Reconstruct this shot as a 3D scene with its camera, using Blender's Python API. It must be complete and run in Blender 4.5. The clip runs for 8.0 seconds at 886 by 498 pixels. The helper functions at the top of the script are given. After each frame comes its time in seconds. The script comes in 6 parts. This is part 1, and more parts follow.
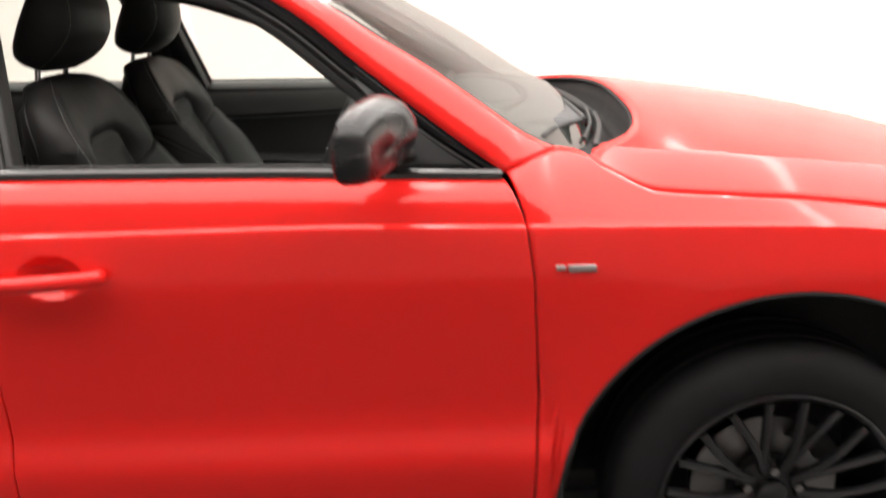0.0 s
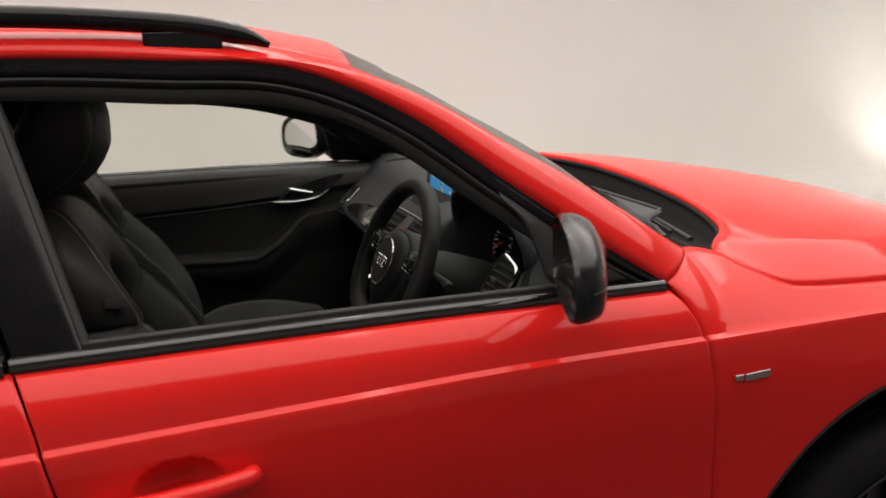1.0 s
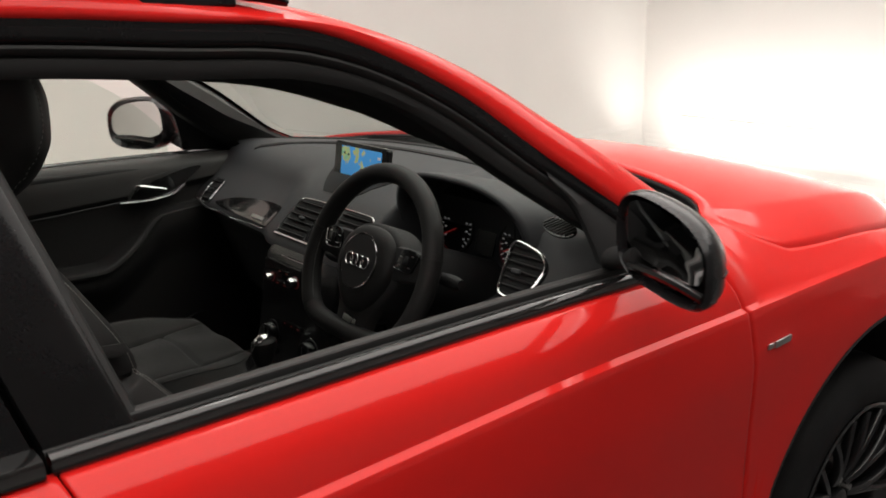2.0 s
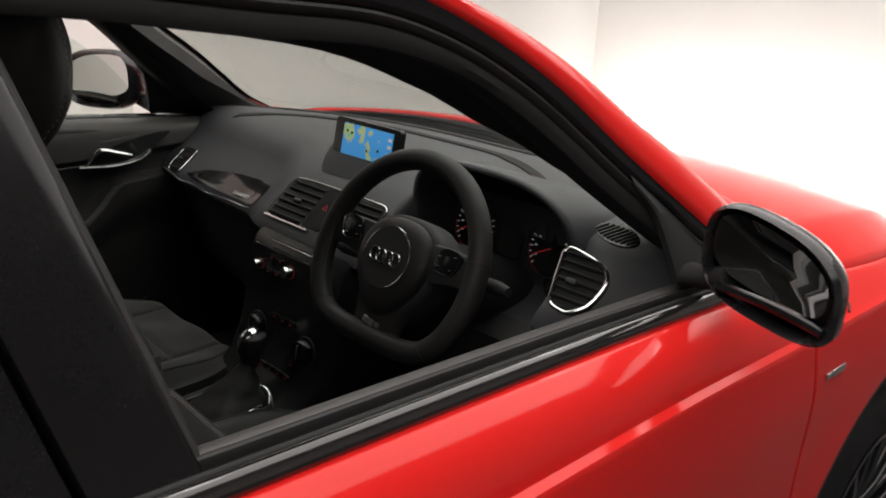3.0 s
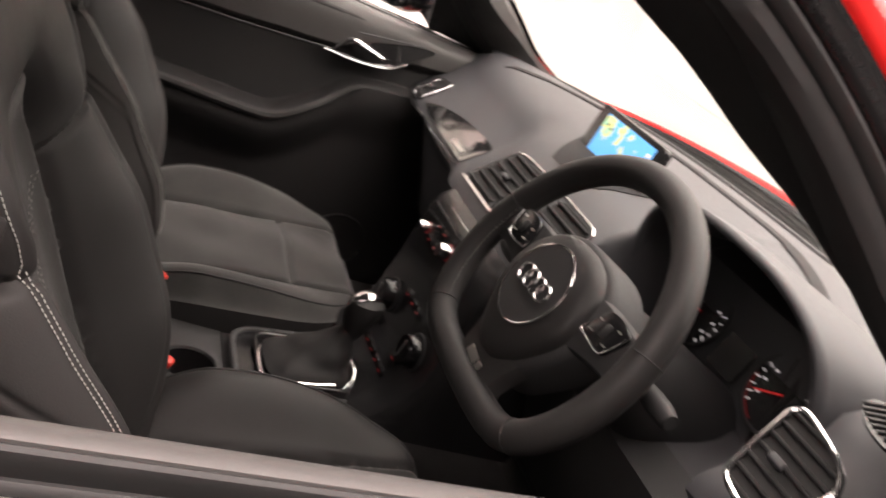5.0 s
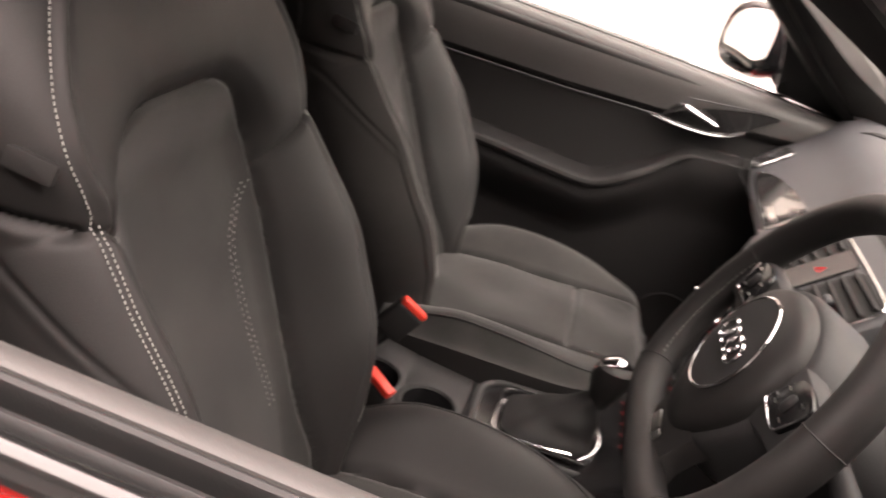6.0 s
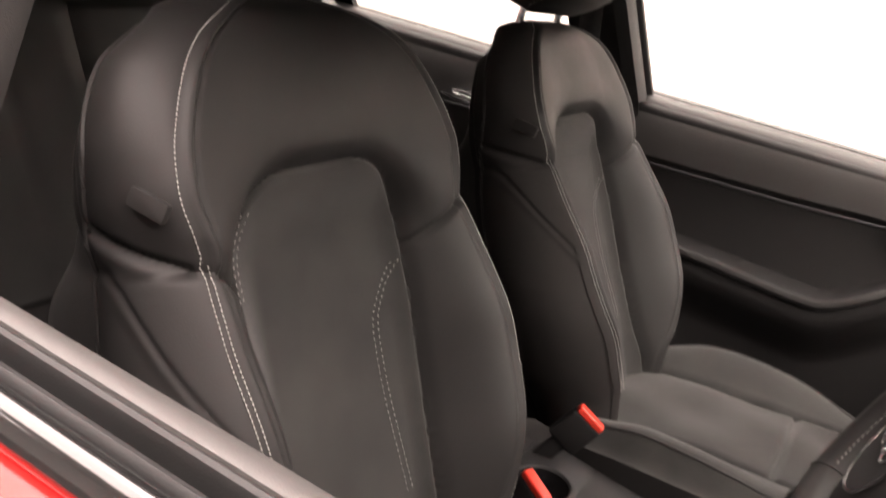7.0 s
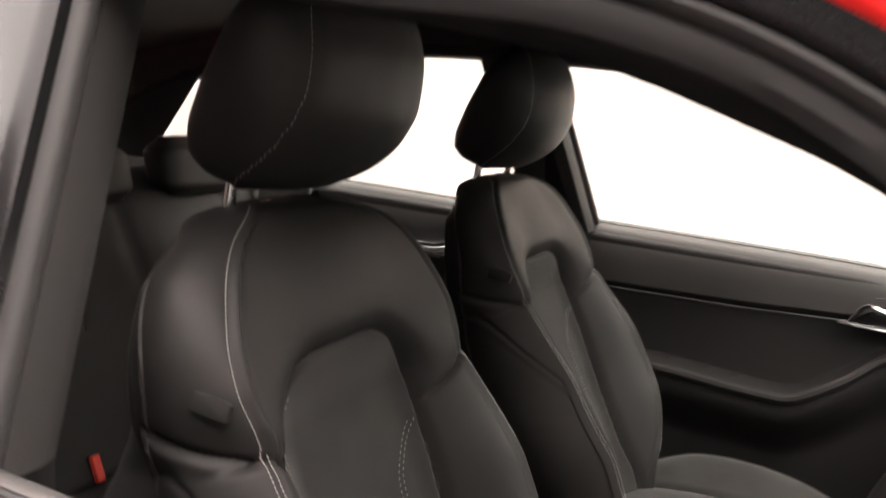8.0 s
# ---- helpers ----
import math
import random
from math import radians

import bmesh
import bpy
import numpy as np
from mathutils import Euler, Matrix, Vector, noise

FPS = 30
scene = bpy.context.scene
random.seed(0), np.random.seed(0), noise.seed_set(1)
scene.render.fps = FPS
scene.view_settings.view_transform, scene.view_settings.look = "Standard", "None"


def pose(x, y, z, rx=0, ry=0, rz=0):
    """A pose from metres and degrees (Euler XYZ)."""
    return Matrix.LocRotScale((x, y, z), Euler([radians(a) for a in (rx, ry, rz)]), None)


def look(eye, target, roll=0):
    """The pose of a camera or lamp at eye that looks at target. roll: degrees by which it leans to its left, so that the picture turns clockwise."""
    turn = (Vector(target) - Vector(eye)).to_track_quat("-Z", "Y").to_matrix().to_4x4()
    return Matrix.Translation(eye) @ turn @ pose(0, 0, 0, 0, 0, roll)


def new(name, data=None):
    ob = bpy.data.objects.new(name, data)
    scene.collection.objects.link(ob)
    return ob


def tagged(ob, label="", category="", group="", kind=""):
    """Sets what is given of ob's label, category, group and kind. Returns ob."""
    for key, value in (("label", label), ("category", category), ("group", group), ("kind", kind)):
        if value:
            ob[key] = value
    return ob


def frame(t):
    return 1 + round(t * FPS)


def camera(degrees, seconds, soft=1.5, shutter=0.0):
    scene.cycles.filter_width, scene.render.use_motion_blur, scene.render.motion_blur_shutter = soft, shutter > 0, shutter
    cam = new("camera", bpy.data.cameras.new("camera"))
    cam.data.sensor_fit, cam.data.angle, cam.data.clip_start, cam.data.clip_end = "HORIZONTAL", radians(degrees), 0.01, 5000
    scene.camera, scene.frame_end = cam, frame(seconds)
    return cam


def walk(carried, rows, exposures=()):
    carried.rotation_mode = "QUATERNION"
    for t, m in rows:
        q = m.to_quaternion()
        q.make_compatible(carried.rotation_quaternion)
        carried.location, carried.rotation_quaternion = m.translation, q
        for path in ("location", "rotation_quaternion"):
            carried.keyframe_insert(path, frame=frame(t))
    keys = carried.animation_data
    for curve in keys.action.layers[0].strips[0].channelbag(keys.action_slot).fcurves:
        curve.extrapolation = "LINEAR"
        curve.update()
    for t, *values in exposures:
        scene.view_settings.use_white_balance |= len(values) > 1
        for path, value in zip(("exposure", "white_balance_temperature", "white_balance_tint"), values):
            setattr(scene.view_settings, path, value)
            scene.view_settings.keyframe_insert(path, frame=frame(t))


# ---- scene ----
cam = camera(55.1, 8.0, soft=1.7, shutter=0.5)

PATH = [
    (0, (-0.663, -2.384, 1.377), (-0.666, -0.474, 0.784), -2.0),
    (0.5, (-1.057, -2.213, 1.467), (-0.742, -0.308, 0.945), -2.5),
    (1, (-1.407, -2.015, 1.49), (-0.734, -0.203, 0.977), -2.0),
    (1.2, (-1.53, -1.942, 1.498), (-0.707, -0.198, 0.971), -2.1),
    (2.3, (-1.806, -1.483, 1.465), (-0.501, -0.083, 0.882), -0.3),
    (2.5, (-1.845, -1.434, 1.468), (-0.502, -0.074, 0.882), 1.0),
    (3, (-1.788, -1.324, 1.451), (-0.424, 0.004, 0.834), 3.7),
    (3.5, (-1.711, -1.239, 1.434), (-0.372, 0.091, 0.774), 7.5),
    (4, (-1.625, -1.173, 1.4), (-0.333, 0.198, 0.727), 16.8),
    (4.2, (-1.604, -1.151, 1.387), (-0.33, 0.238, 0.719), 20.8),
    (5.3, (-1.324, -1.073, 1.333), (-0.763, 0.689, 0.573), 23.7),
    (5.5, (-1.272, -1.066, 1.333), (-0.915, 0.737, 0.545), 22.2),
    (6, (-1.131, -1.058, 1.33), (-1.306, 0.745, 0.483), 17.7),
    (6.5, (-1.026, -1.044, 1.314), (-1.641, 0.674, 0.497), 13.0),
    (7, (-0.991, -1.018, 1.291), (-1.844, 0.659, 0.613), 11.6),
    (7.5, (-1.021, -1.014, 1.274), (-1.931, 0.701, 0.793), 9.5),
    (8, (-1.028, -1.113, 1.33), (-1.831, 0.683, 0.969), 4.7),
]
EXPOSURES = [(0, 0.22, 6500, 10), (0.5, -0.38, 6500, 10), (1, -1.02, 6500, 10), (1.2, -1.06, 6500, 10), (2.3, -0.97, 6500, 10), (3.0, -0.88, 6350, 11), (3.5, -0.42, 6250, 12), (4.2, 0.15, 6350, 14), (5.3, 1.1, 7120, 25), (5.5, 1.15, 7120, 25), (6.0, 1.38, 7120, 25), (7.0, 1.43, 7120, 25), (7.5, 1.18, 6900, 21), (8, 0.98, 6800, 18)]
walk(cam, [(t, look(eye, target, roll)) for t, eye, target, roll in PATH], EXPOSURES)

# ---- world and lights ----
world = bpy.data.worlds.new("studio_world")
scene.world = world
world.use_nodes = True
world.node_tree.nodes["Background"].inputs[0].default_value = (0.9, 0.95, 1.0, 1)
world.node_tree.nodes["Background"].inputs[1].default_value = 0.02


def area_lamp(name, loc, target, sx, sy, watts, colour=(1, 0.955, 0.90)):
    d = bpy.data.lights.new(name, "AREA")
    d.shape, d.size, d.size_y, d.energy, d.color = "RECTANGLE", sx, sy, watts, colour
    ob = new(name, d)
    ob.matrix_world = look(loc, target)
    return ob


# ---- materials ----
def material(name, base, rough=0.5, metal=0.0, coat=0.0, coat_rough=0.05, vary=0.0, scale=20.0, fine=400.0, bump=0.0, bump_dist=0.001,
             emit=None, strength=0.0, spec=0.5, rough_vary=0.0, sheen=0.0, trans=0.0, ior=1.5, voronoi=False):
    m = bpy.data.materials.new(name)
    m.use_nodes = True
    nt = m.node_tree
    b = nt.nodes["Principled BSDF"]
    b.inputs["Base Color"].default_value = (*base, 1)
    b.inputs["Roughness"].default_value = rough
    b.inputs["Metallic"].default_value = metal
    b.inputs["Coat Weight"].default_value = coat
    b.inputs["Coat Roughness"].default_value = coat_rough
    b.inputs["Specular IOR Level"].default_value = spec
    b.inputs["Sheen Weight"].default_value = sheen
    b.inputs["Transmission Weight"].default_value = trans
    b.inputs["IOR"].default_value = ior
    if emit:
        b.inputs["Emission Color"].default_value = (*emit, 1)
        b.inputs["Emission Strength"].default_value = strength
    if vary or bump or rough_vary:
        co = nt.nodes.new("ShaderNodeTexCoord")
        big = nt.nodes.new("ShaderNodeTexNoise")
        big.inputs["Scale"].default_value, big.inputs["Detail"].default_value = scale, 6
        nt.links.new(co.outputs["Object"], big.inputs["Vector"])
        if voronoi:
            small = nt.nodes.new("ShaderNodeTexVoronoi")
            small.inputs["Scale"].default_value = fine
            small_out = small.outputs["Distance"]
        else:
            small = nt.nodes.new("ShaderNodeTexNoise")
            small.inputs["Scale"].default_value, small.inputs["Detail"].default_value = fine, 3
            small_out = small.outputs["Fac"]
        nt.links.new(co.outputs["Object"], small.inputs["Vector"])
        if vary:
            both = nt.nodes.new("ShaderNodeMath")
            both.operation = "MULTIPLY_ADD"
            both.inputs[1].default_value = 0.4
            nt.links.new(small_out, both.inputs[0])
            nt.links.new(big.outputs["Fac"], both.inputs[2])
            ramp = nt.nodes.new("ShaderNodeMapRange")
            ramp.inputs["From Min"].default_value, ramp.inputs["From Max"].default_value = 0.35, 1.05
            ramp.inputs["To Min"].default_value, ramp.inputs["To Max"].default_value = 1 - vary, 1 + vary
            nt.links.new(both.outputs[0], ramp.inputs["Value"])
            mul = nt.nodes.new("ShaderNodeVectorMath")
            mul.operation = "SCALE"
            mul.inputs[0].default_value = base
            nt.links.new(ramp.outputs[0], mul.inputs["Scale"])
            nt.links.new(mul.outputs["Vector"], b.inputs["Base Color"])
        if rough_vary:
            rr = nt.nodes.new("ShaderNodeMapRange")
            rr.inputs["From Min"].default_value, rr.inputs["From Max"].default_value = 0.3, 0.7
            rr.inputs["To Min"].default_value, rr.inputs["To Max"].default_value = max(0, rough - rough_vary), min(1, rough + rough_vary)
            nt.links.new(big.outputs["Fac"], rr.inputs["Value"])
            nt.links.new(rr.outputs[0], b.inputs["Roughness"])
        if bump:
            bn = nt.nodes.new("ShaderNodeBump")
            bn.inputs["Strength"].default_value, bn.inputs["Distance"].default_value = bump, bump_dist
            nt.links.new(small_out, bn.inputs["Height"])
            nt.links.new(bn.outputs["Normal"], b.inputs["Normal"])
    return m


def glass(name, tint, keep, grow=3.2, least=0.045):
    """Thin pane: mostly clear, with a mirror coat that grows at grazing angles."""
    m = bpy.data.materials.new(name)
    m.use_nodes = True
    nt = m.node_tree
    nt.nodes.remove(nt.nodes["Principled BSDF"])
    clear, shine, mix, fres = (nt.nodes.new("ShaderNodeBsdf" + k) if k[0] != "_" else None for k in ("Transparent", "Glossy", "_", "_"))
    mix, fres = nt.nodes.new("ShaderNodeMixShader"), nt.nodes.new("ShaderNodeLayerWeight")
    clear.inputs[0].default_value = (*tint, 1)
    shine.inputs["Roughness"].default_value = 0.01
    shine.inputs[0].default_value = (keep, keep, keep, 1)
    fres.inputs["Blend"].default_value = 0.5
    power, lift = nt.nodes.new("ShaderNodeMath"), nt.nodes.new("ShaderNodeMath")
    power.operation, lift.operation = "POWER", "MULTIPLY_ADD"
    power.inputs[1].default_value, lift.inputs[1].default_value, lift.inputs[2].default_value = grow, 0.8, least
    nt.links.new(fres.outputs["Facing"], power.inputs[0])
    nt.links.new(power.outputs[0], lift.inputs[0])
    nt.links.new(lift.outputs[0], mix.inputs[0])
    nt.links.new(clear.outputs[0], mix.inputs[1])
    nt.links.new(shine.outputs[0], mix.inputs[2])
    nt.links.new(mix.outputs[0], nt.nodes["Material Output"].inputs[0])
    return m


PAINT = material("red_paint", (0.76, 0.0165, 0.0135), 0.5, spec=0.06, coat=0.68, coat_rough=0.11, vary=0.03, scale=3, fine=1500, rough_vary=0.05)
BLACK_GLOSS = material("black_gloss", (0.008, 0.008, 0.0085), 0.2, spec=0.26, coat=0.06, coat_rough=0.08, rough_vary=0.04, scale=8, vary=0.2)
STRIP_GLOSS = material("gloss_black_strip", (0.012, 0.012, 0.012), 0.16, spec=0.5, coat=0.8, coat_rough=0.04, rough_vary=0.05, scale=9, vary=0.2)
BLACK_TRIM = material("black_trim", (0.019, 0.019, 0.0195), 0.55, spec=0.35, vary=0.2, scale=15, fine=900, bump=0.15)
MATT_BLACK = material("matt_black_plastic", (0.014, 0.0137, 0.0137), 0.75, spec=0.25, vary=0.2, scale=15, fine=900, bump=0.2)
# Pillar trim made paler, to hold the light on the far pillar.
LIT_PILLAR_CLOTH = material("lit_pillar_cloth", (0.10, 0.097, 0.095), 0.8, spec=0.25, vary=0.2, scale=12, fine=1100, bump=0.3)
RUBBER = material("rubber_seal", (0.012, 0.012, 0.012), 0.6, vary=0.25, scale=25, fine=700, bump=0.2)
MIRROR_SHELL = material("satin_black_shell", (0.009, 0.009, 0.010), 0.27, spec=0.42, coat=0.1, coat_rough=0.12, vary=0.15, scale=14, rough_vary=0.05)
TYRE = material("tyre_rubber", (0.015, 0.015, 0.0155), 0.7, spec=0.16, vary=0.3, scale=14, fine=300, bump=0.4, bump_dist=0.002)
RIM_BLACK = material("rim_black", (0.012, 0.012, 0.013), 0.28, spec=0.45, coat=0.35, vary=0.2, scale=12)
DASH = material("dash_soft_plastic", (0.038, 0.0392, 0.042), 0.56, vary=0.12, scale=6, fine=900, bump=0.35, bump_dist=0.0006, voronoi=True)
DASH_LOW = material("dash_lower_plastic", (0.019, 0.019, 0.0195), 0.62, vary=0.15, scale=8, fine=800, bump=0.3, bump_dist=0.0006, voronoi=True)
CONSOLE = material("console_plastic", (0.027, 0.0268, 0.027), 0.58, vary=0.15, scale=8, fine=800, bump=0.3, bump_dist=0.0006, voronoi=True)
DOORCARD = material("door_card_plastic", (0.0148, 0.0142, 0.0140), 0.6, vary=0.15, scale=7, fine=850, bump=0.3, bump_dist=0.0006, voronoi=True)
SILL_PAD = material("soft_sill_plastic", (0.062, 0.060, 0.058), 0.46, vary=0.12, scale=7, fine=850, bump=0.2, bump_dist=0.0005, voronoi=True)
LEATHER = material("black_leather", (0.018, 0.0173, 0.0170), 0.56, spec=0.33, vary=0.15, scale=9, fine=800, bump=0.09, bump_dist=0.0008, rough_vary=0.08, voronoi=True)
INNER_MATT = material("matt_seat_side", (0.027, 0.0252, 0.0245), 0.9, spec=0.2, vary=0.2, scale=12, fine=1000, bump=0.3, bump_dist=0.0006)
MATT_LEATHER = material("matt_black_leather", (0.012, 0.0118, 0.0118), 0.55, spec=0.3, vary=0.2, scale=20, fine=900, bump=0.15, bump_dist=0.0008, voronoi=True)
SUEDE = material("charcoal_suede", (0.0150, 0.0152, 0.0138), 0.92, vary=0.95, scale=11, fine=900, bump=0.5, bump_dist=0.0008, sheen=0.17)
STITCH = material("pale_thread", (0.36, 0.36, 0.34), 0.7, vary=0.1, scale=60)
THREAD = material("grey_thread", (0.28, 0.27, 0.26), 0.7, vary=0.1, scale=60)
CARPET = material("black_carpet", (0.038, 0.0365, 0.0355), 0.95, vary=0.3, scale=20, fine=700, bump=0.8, bump_dist=0.003)
HEADLINER = material("black_headliner", (0.028, 0.027, 0.027), 0.9, vary=0.15, scale=8, fine=900, bump=0.3)
CHROME = material("satin_chrome", (0.75, 0.75, 0.76), 0.16, metal=1.0, rough_vary=0.05, scale=30)
MIRROR = material("mirror_silver", (0.9, 0.9, 0.9), 0.01, metal=1.0)
DISC = material("brake_disc_steel", (0.35, 0.34, 0.33), 0.35, metal=1.0, vary=0.15, scale=25)
BUCKLE_RED = material("buckle_red", (0.75, 0.05, 0.03), 0.4, vary=0.05, scale=40)
WEB = material("belt_webbing", (0.014, 0.014, 0.014), 0.8, vary=0.2, scale=30, fine=1200, bump=0.5)
DECOR = material("piano_decor", (0.012, 0.012, 0.012), 0.1, coat=0.8, vary=0.2, scale=10)
ALU = material("brushed_badge", (0.6, 0.6, 0.58), 0.3, metal=1.0)
WALL = material("white_studio_paint", (0.79, 0.77, 0.742), 0.8, vary=0.03, scale=1.2, fine=60, bump=0.08, bump_dist=0.002)
GREY_WALL = material("grey_studio_paint", (0.45, 0.443, 0.435), 0.8, vary=0.05, scale=1.2, fine=60, bump=0.08, bump_dist=0.002)
CEILING = material("grey_ceiling_paint", (0.46, 0.45, 0.44), 0.85, vary=0.05, scale=1.2, fine=60, bump=0.08, bump_dist=0.002)
FLOOR = material("grey_floor", (0.075, 0.075, 0.075), 0.35, vary=0.08, scale=1.5, fine=40, rough_vary=0.1)
GLASS = glass("clear_tinted_glass", (0.80, 0.86, 0.82), 0.9)
SCREEN_GLASS = glass("windscreen_glass", (0.82, 0.88, 0.84), 0.58, 2.3, 0.06)
PRIVACY = glass("privacy_glass", (0.32, 0.33, 0.32), 0.9)
LAMP = material("lamp_diffuser", (0.9, 0.9, 0.9), 0.5, emit=(1, 0.97, 0.92), strength=9.0)
LAMP_LENS = material("headlamp_lens", (0.5, 0.52, 0.55), 0.08, coat=1.0, metal=0.4)
RED_LENS = material("tail_lamp_lens", (0.4, 0.01, 0.01), 0.1, coat=1.0)
GLOW_RED = material("red_backlight", (0.3, 0.01, 0.01), 0.5, emit=(1, 0.05, 0.05), strength=0.14)
GLOW_DIM = material("dim_red_backlight", (0.05, 0.004, 0.004), 0.5, emit=(1, 0.04, 0.04), strength=0.05)
GLOW_WHITE = material("dial_white", (0.6, 0.6, 0.6), 0.5, emit=(1, 1, 1), strength=0.18)
DIAL = material("dial_face", (0.012, 0.012, 0.0125), 0.25, vary=0.2, scale=30)


def map_material():
    """The lit map: blue water, pale land patches."""
    m = bpy.data.materials.new("screen_map")
    m.use_nodes = True
    nt = m.node_tree
    b = nt.nodes["Principled BSDF"]
    co, n = nt.nodes.new("ShaderNodeTexCoord"), nt.nodes.new("ShaderNodeTexNoise")
    n.inputs["Scale"].default_value, n.inputs["Detail"].default_value = 21, 3
    nt.links.new(co.outputs["Object"], n.inputs["Vector"])
    r = nt.nodes.new("ShaderNodeValToRGB")
    e = r.color_ramp.elements
    e[0].position, e[0].color = 0.545, (0.05, 0.30, 0.68, 1)
    e[1].position, e[1].color = 0.575, (0.42, 0.46, 0.16, 1)
    x = e.new(0.63)
    x.color = (0.22, 0.46, 0.28, 1)
    nt.links.new(n.outputs["Fac"], r.inputs[0])
    nt.links.new(r.outputs[0], b.inputs["Base Color"])
    nt.links.new(r.outputs[0], b.inputs["Emission Color"])
    b.inputs["Emission Strength"].default_value = 0.55
    b.inputs["Roughness"].default_value = 0.2
    return m


MAP = map_material()


# ---- mesh tools ----
def part(name, data, mat, parent=None, label="", smooth=True, thick=0.0, bevel=0.0, auto=40):
    """One mesh object from a bmesh or (verts, faces), under parent."""
    me = bpy.data.meshes.new(name)
    if isinstance(data, tuple):
        me.from_pydata([tuple(v) for v in data[0]], [], [tuple(f) for f in data[1]])
        bm = bmesh.new()
        bm.from_mesh(me)
    else:
        bm = data
    bmesh.ops.remove_doubles(bm, verts=bm.verts, dist=1e-5)
    bmesh.ops.recalc_face_normals(bm, faces=bm.faces)
    bm.to_mesh(me)
    bm.free()
    me.materials.append(mat)
    if smooth:
        me.polygons.foreach_set("use_smooth", [True] * len(me.polygons))
        me.set_sharp_from_angle(angle=radians(auto))
    ob = new(name, me)
    if parent:
        ob.parent = parent
    if thick:
        s = ob.modifiers.new("thick", "SOLIDIFY")
        s.thickness, s.offset = thick, -1
    if bevel:
        s = ob.modifiers.new("soft", "BEVEL")
        s.width, s.segments, s.limit_method = bevel, 2, "ANGLE"
    if label:
        tagged(ob, label)
    return ob


def grid(rows, closed=False, caps=False):
    """Quads between rows of points of one length; closed: each row is a ring."""
    n, verts, faces = len(rows[0]), [v for r in rows for v in r], []
    for a in range(len(rows) - 1):
        for b in range(n if closed else n - 1):
            c = (b + 1) % n
            faces.append((a * n + b, a * n + c, (a + 1) * n + c, (a + 1) * n + b))
    if caps:
        faces.append(tuple(range(n))[::-1])
        faces.append(tuple((len(rows) - 1) * n + b for b in range(n)))
    return verts, faces


def join(*pieces):
    verts, faces = [], []
    for v, f in pieces:
        k = len(verts)
        verts += list(v)
        faces += [tuple(i + k for i in q) for q in f]
    return verts, faces


def move(piece, m):
    return [m @ Vector(v) for v in piece[0]], piece[1]


def curve(points, n):
    """n points along a Catmull-Rom curve."""
    p = [Vector(q) for q in points]
    p = [2 * p[0] - p[1]] + p + [2 * p[-1] - p[-2]]
    out = []
    for i in range(n):
        s = i / (n - 1) * (len(p) - 3)
        k = min(int(s), len(p) - 4)
        t = s - k
        a, b, c, d = p[k : k + 4]
        out.append(0.5 * (2 * b + (c - a) * t + (2 * a - 5 * b + 4 * c - d) * t * t + (3 * b - a - 3 * c + d) * t**3))
    return out


def lerp(table, x):
    """Linear look-up in a table of (x, value)."""
    return float(np.interp(x, [a for a, _ in table], [b for _, b in table]))


SLOPES = {}


def smooth_lerp(table, x):
    """Smooth look-up: a monotone cubic through the table's knots."""
    key = tuple(table)
    if key not in SLOPES:
        xs, ys = [a for a, _ in table], [b for _, b in table]
        d = [(ys[k + 1] - ys[k]) / (xs[k + 1] - xs[k]) for k in range(len(xs) - 1)]
        m = [d[0]] + [0.0 if d[k - 1] * d[k] <= 0 else 2 * d[k - 1] * d[k] / (d[k - 1] + d[k]) for k in range(1, len(d))] + [d[-1]]
        SLOPES[key] = xs, ys, m
    xs, ys, m = SLOPES[key]
    if x <= xs[0]:
        return ys[0]
    if x >= xs[-1]:
        return ys[-1]
    k = int(np.searchsorted(xs, x)) - 1
    w = xs[k + 1] - xs[k]
    t = (x - xs[k]) / w
    return (2 * t**3 - 3 * t * t + 1) * ys[k] + (t**3 - 2 * t * t + t) * w * m[k] + (3 * t * t - 2 * t**3) * ys[k + 1] + (t**3 - t * t) * w * m[k + 1]


def step(a, b, x):
    t = min(1.0, max(0.0, (x - a) / (b - a)))
    return t * t * (3 - 2 * t)


def tube(points, radius, seg=10, closed=False, flat=1.0, up=(0, 0, 1)):
    """A round bar along points; radius: a number or one for each point. flat: height by width."""
    p, rows, n = [Vector(q) for q in points], [], len(points)
    for i in range(n):
        t = (p[(i + 1) % n] - p[i - 1]) if closed else (p[min(i + 1, n - 1)] - p[max(i - 1, 0)])
        t.normalize()
        side = t.cross(Vector(up))
        if side.length < 1e-3:
            side = t.cross(Vector((1, 0, 0)))
        side.normalize()
        over = side.cross(t)
        r = radius if isinstance(radius, (int, float)) else radius[i]
        rows.append([p[i] + r * (math.cos(a) * side + flat * math.sin(a) * over) for a in (2 * math.pi * k / seg for k in range(seg))])
    if closed:
        rows.append(rows[0])
    return grid(rows, True, not closed)


def lathe(profile, seg=64):
    """Turn (radius, y) points round the y axis."""
    return grid([[Vector((r * math.cos(a), y, r * math.sin(a))) for r, y in profile] for a in (2 * math.pi * k / seg for k in range(seg + 1))])


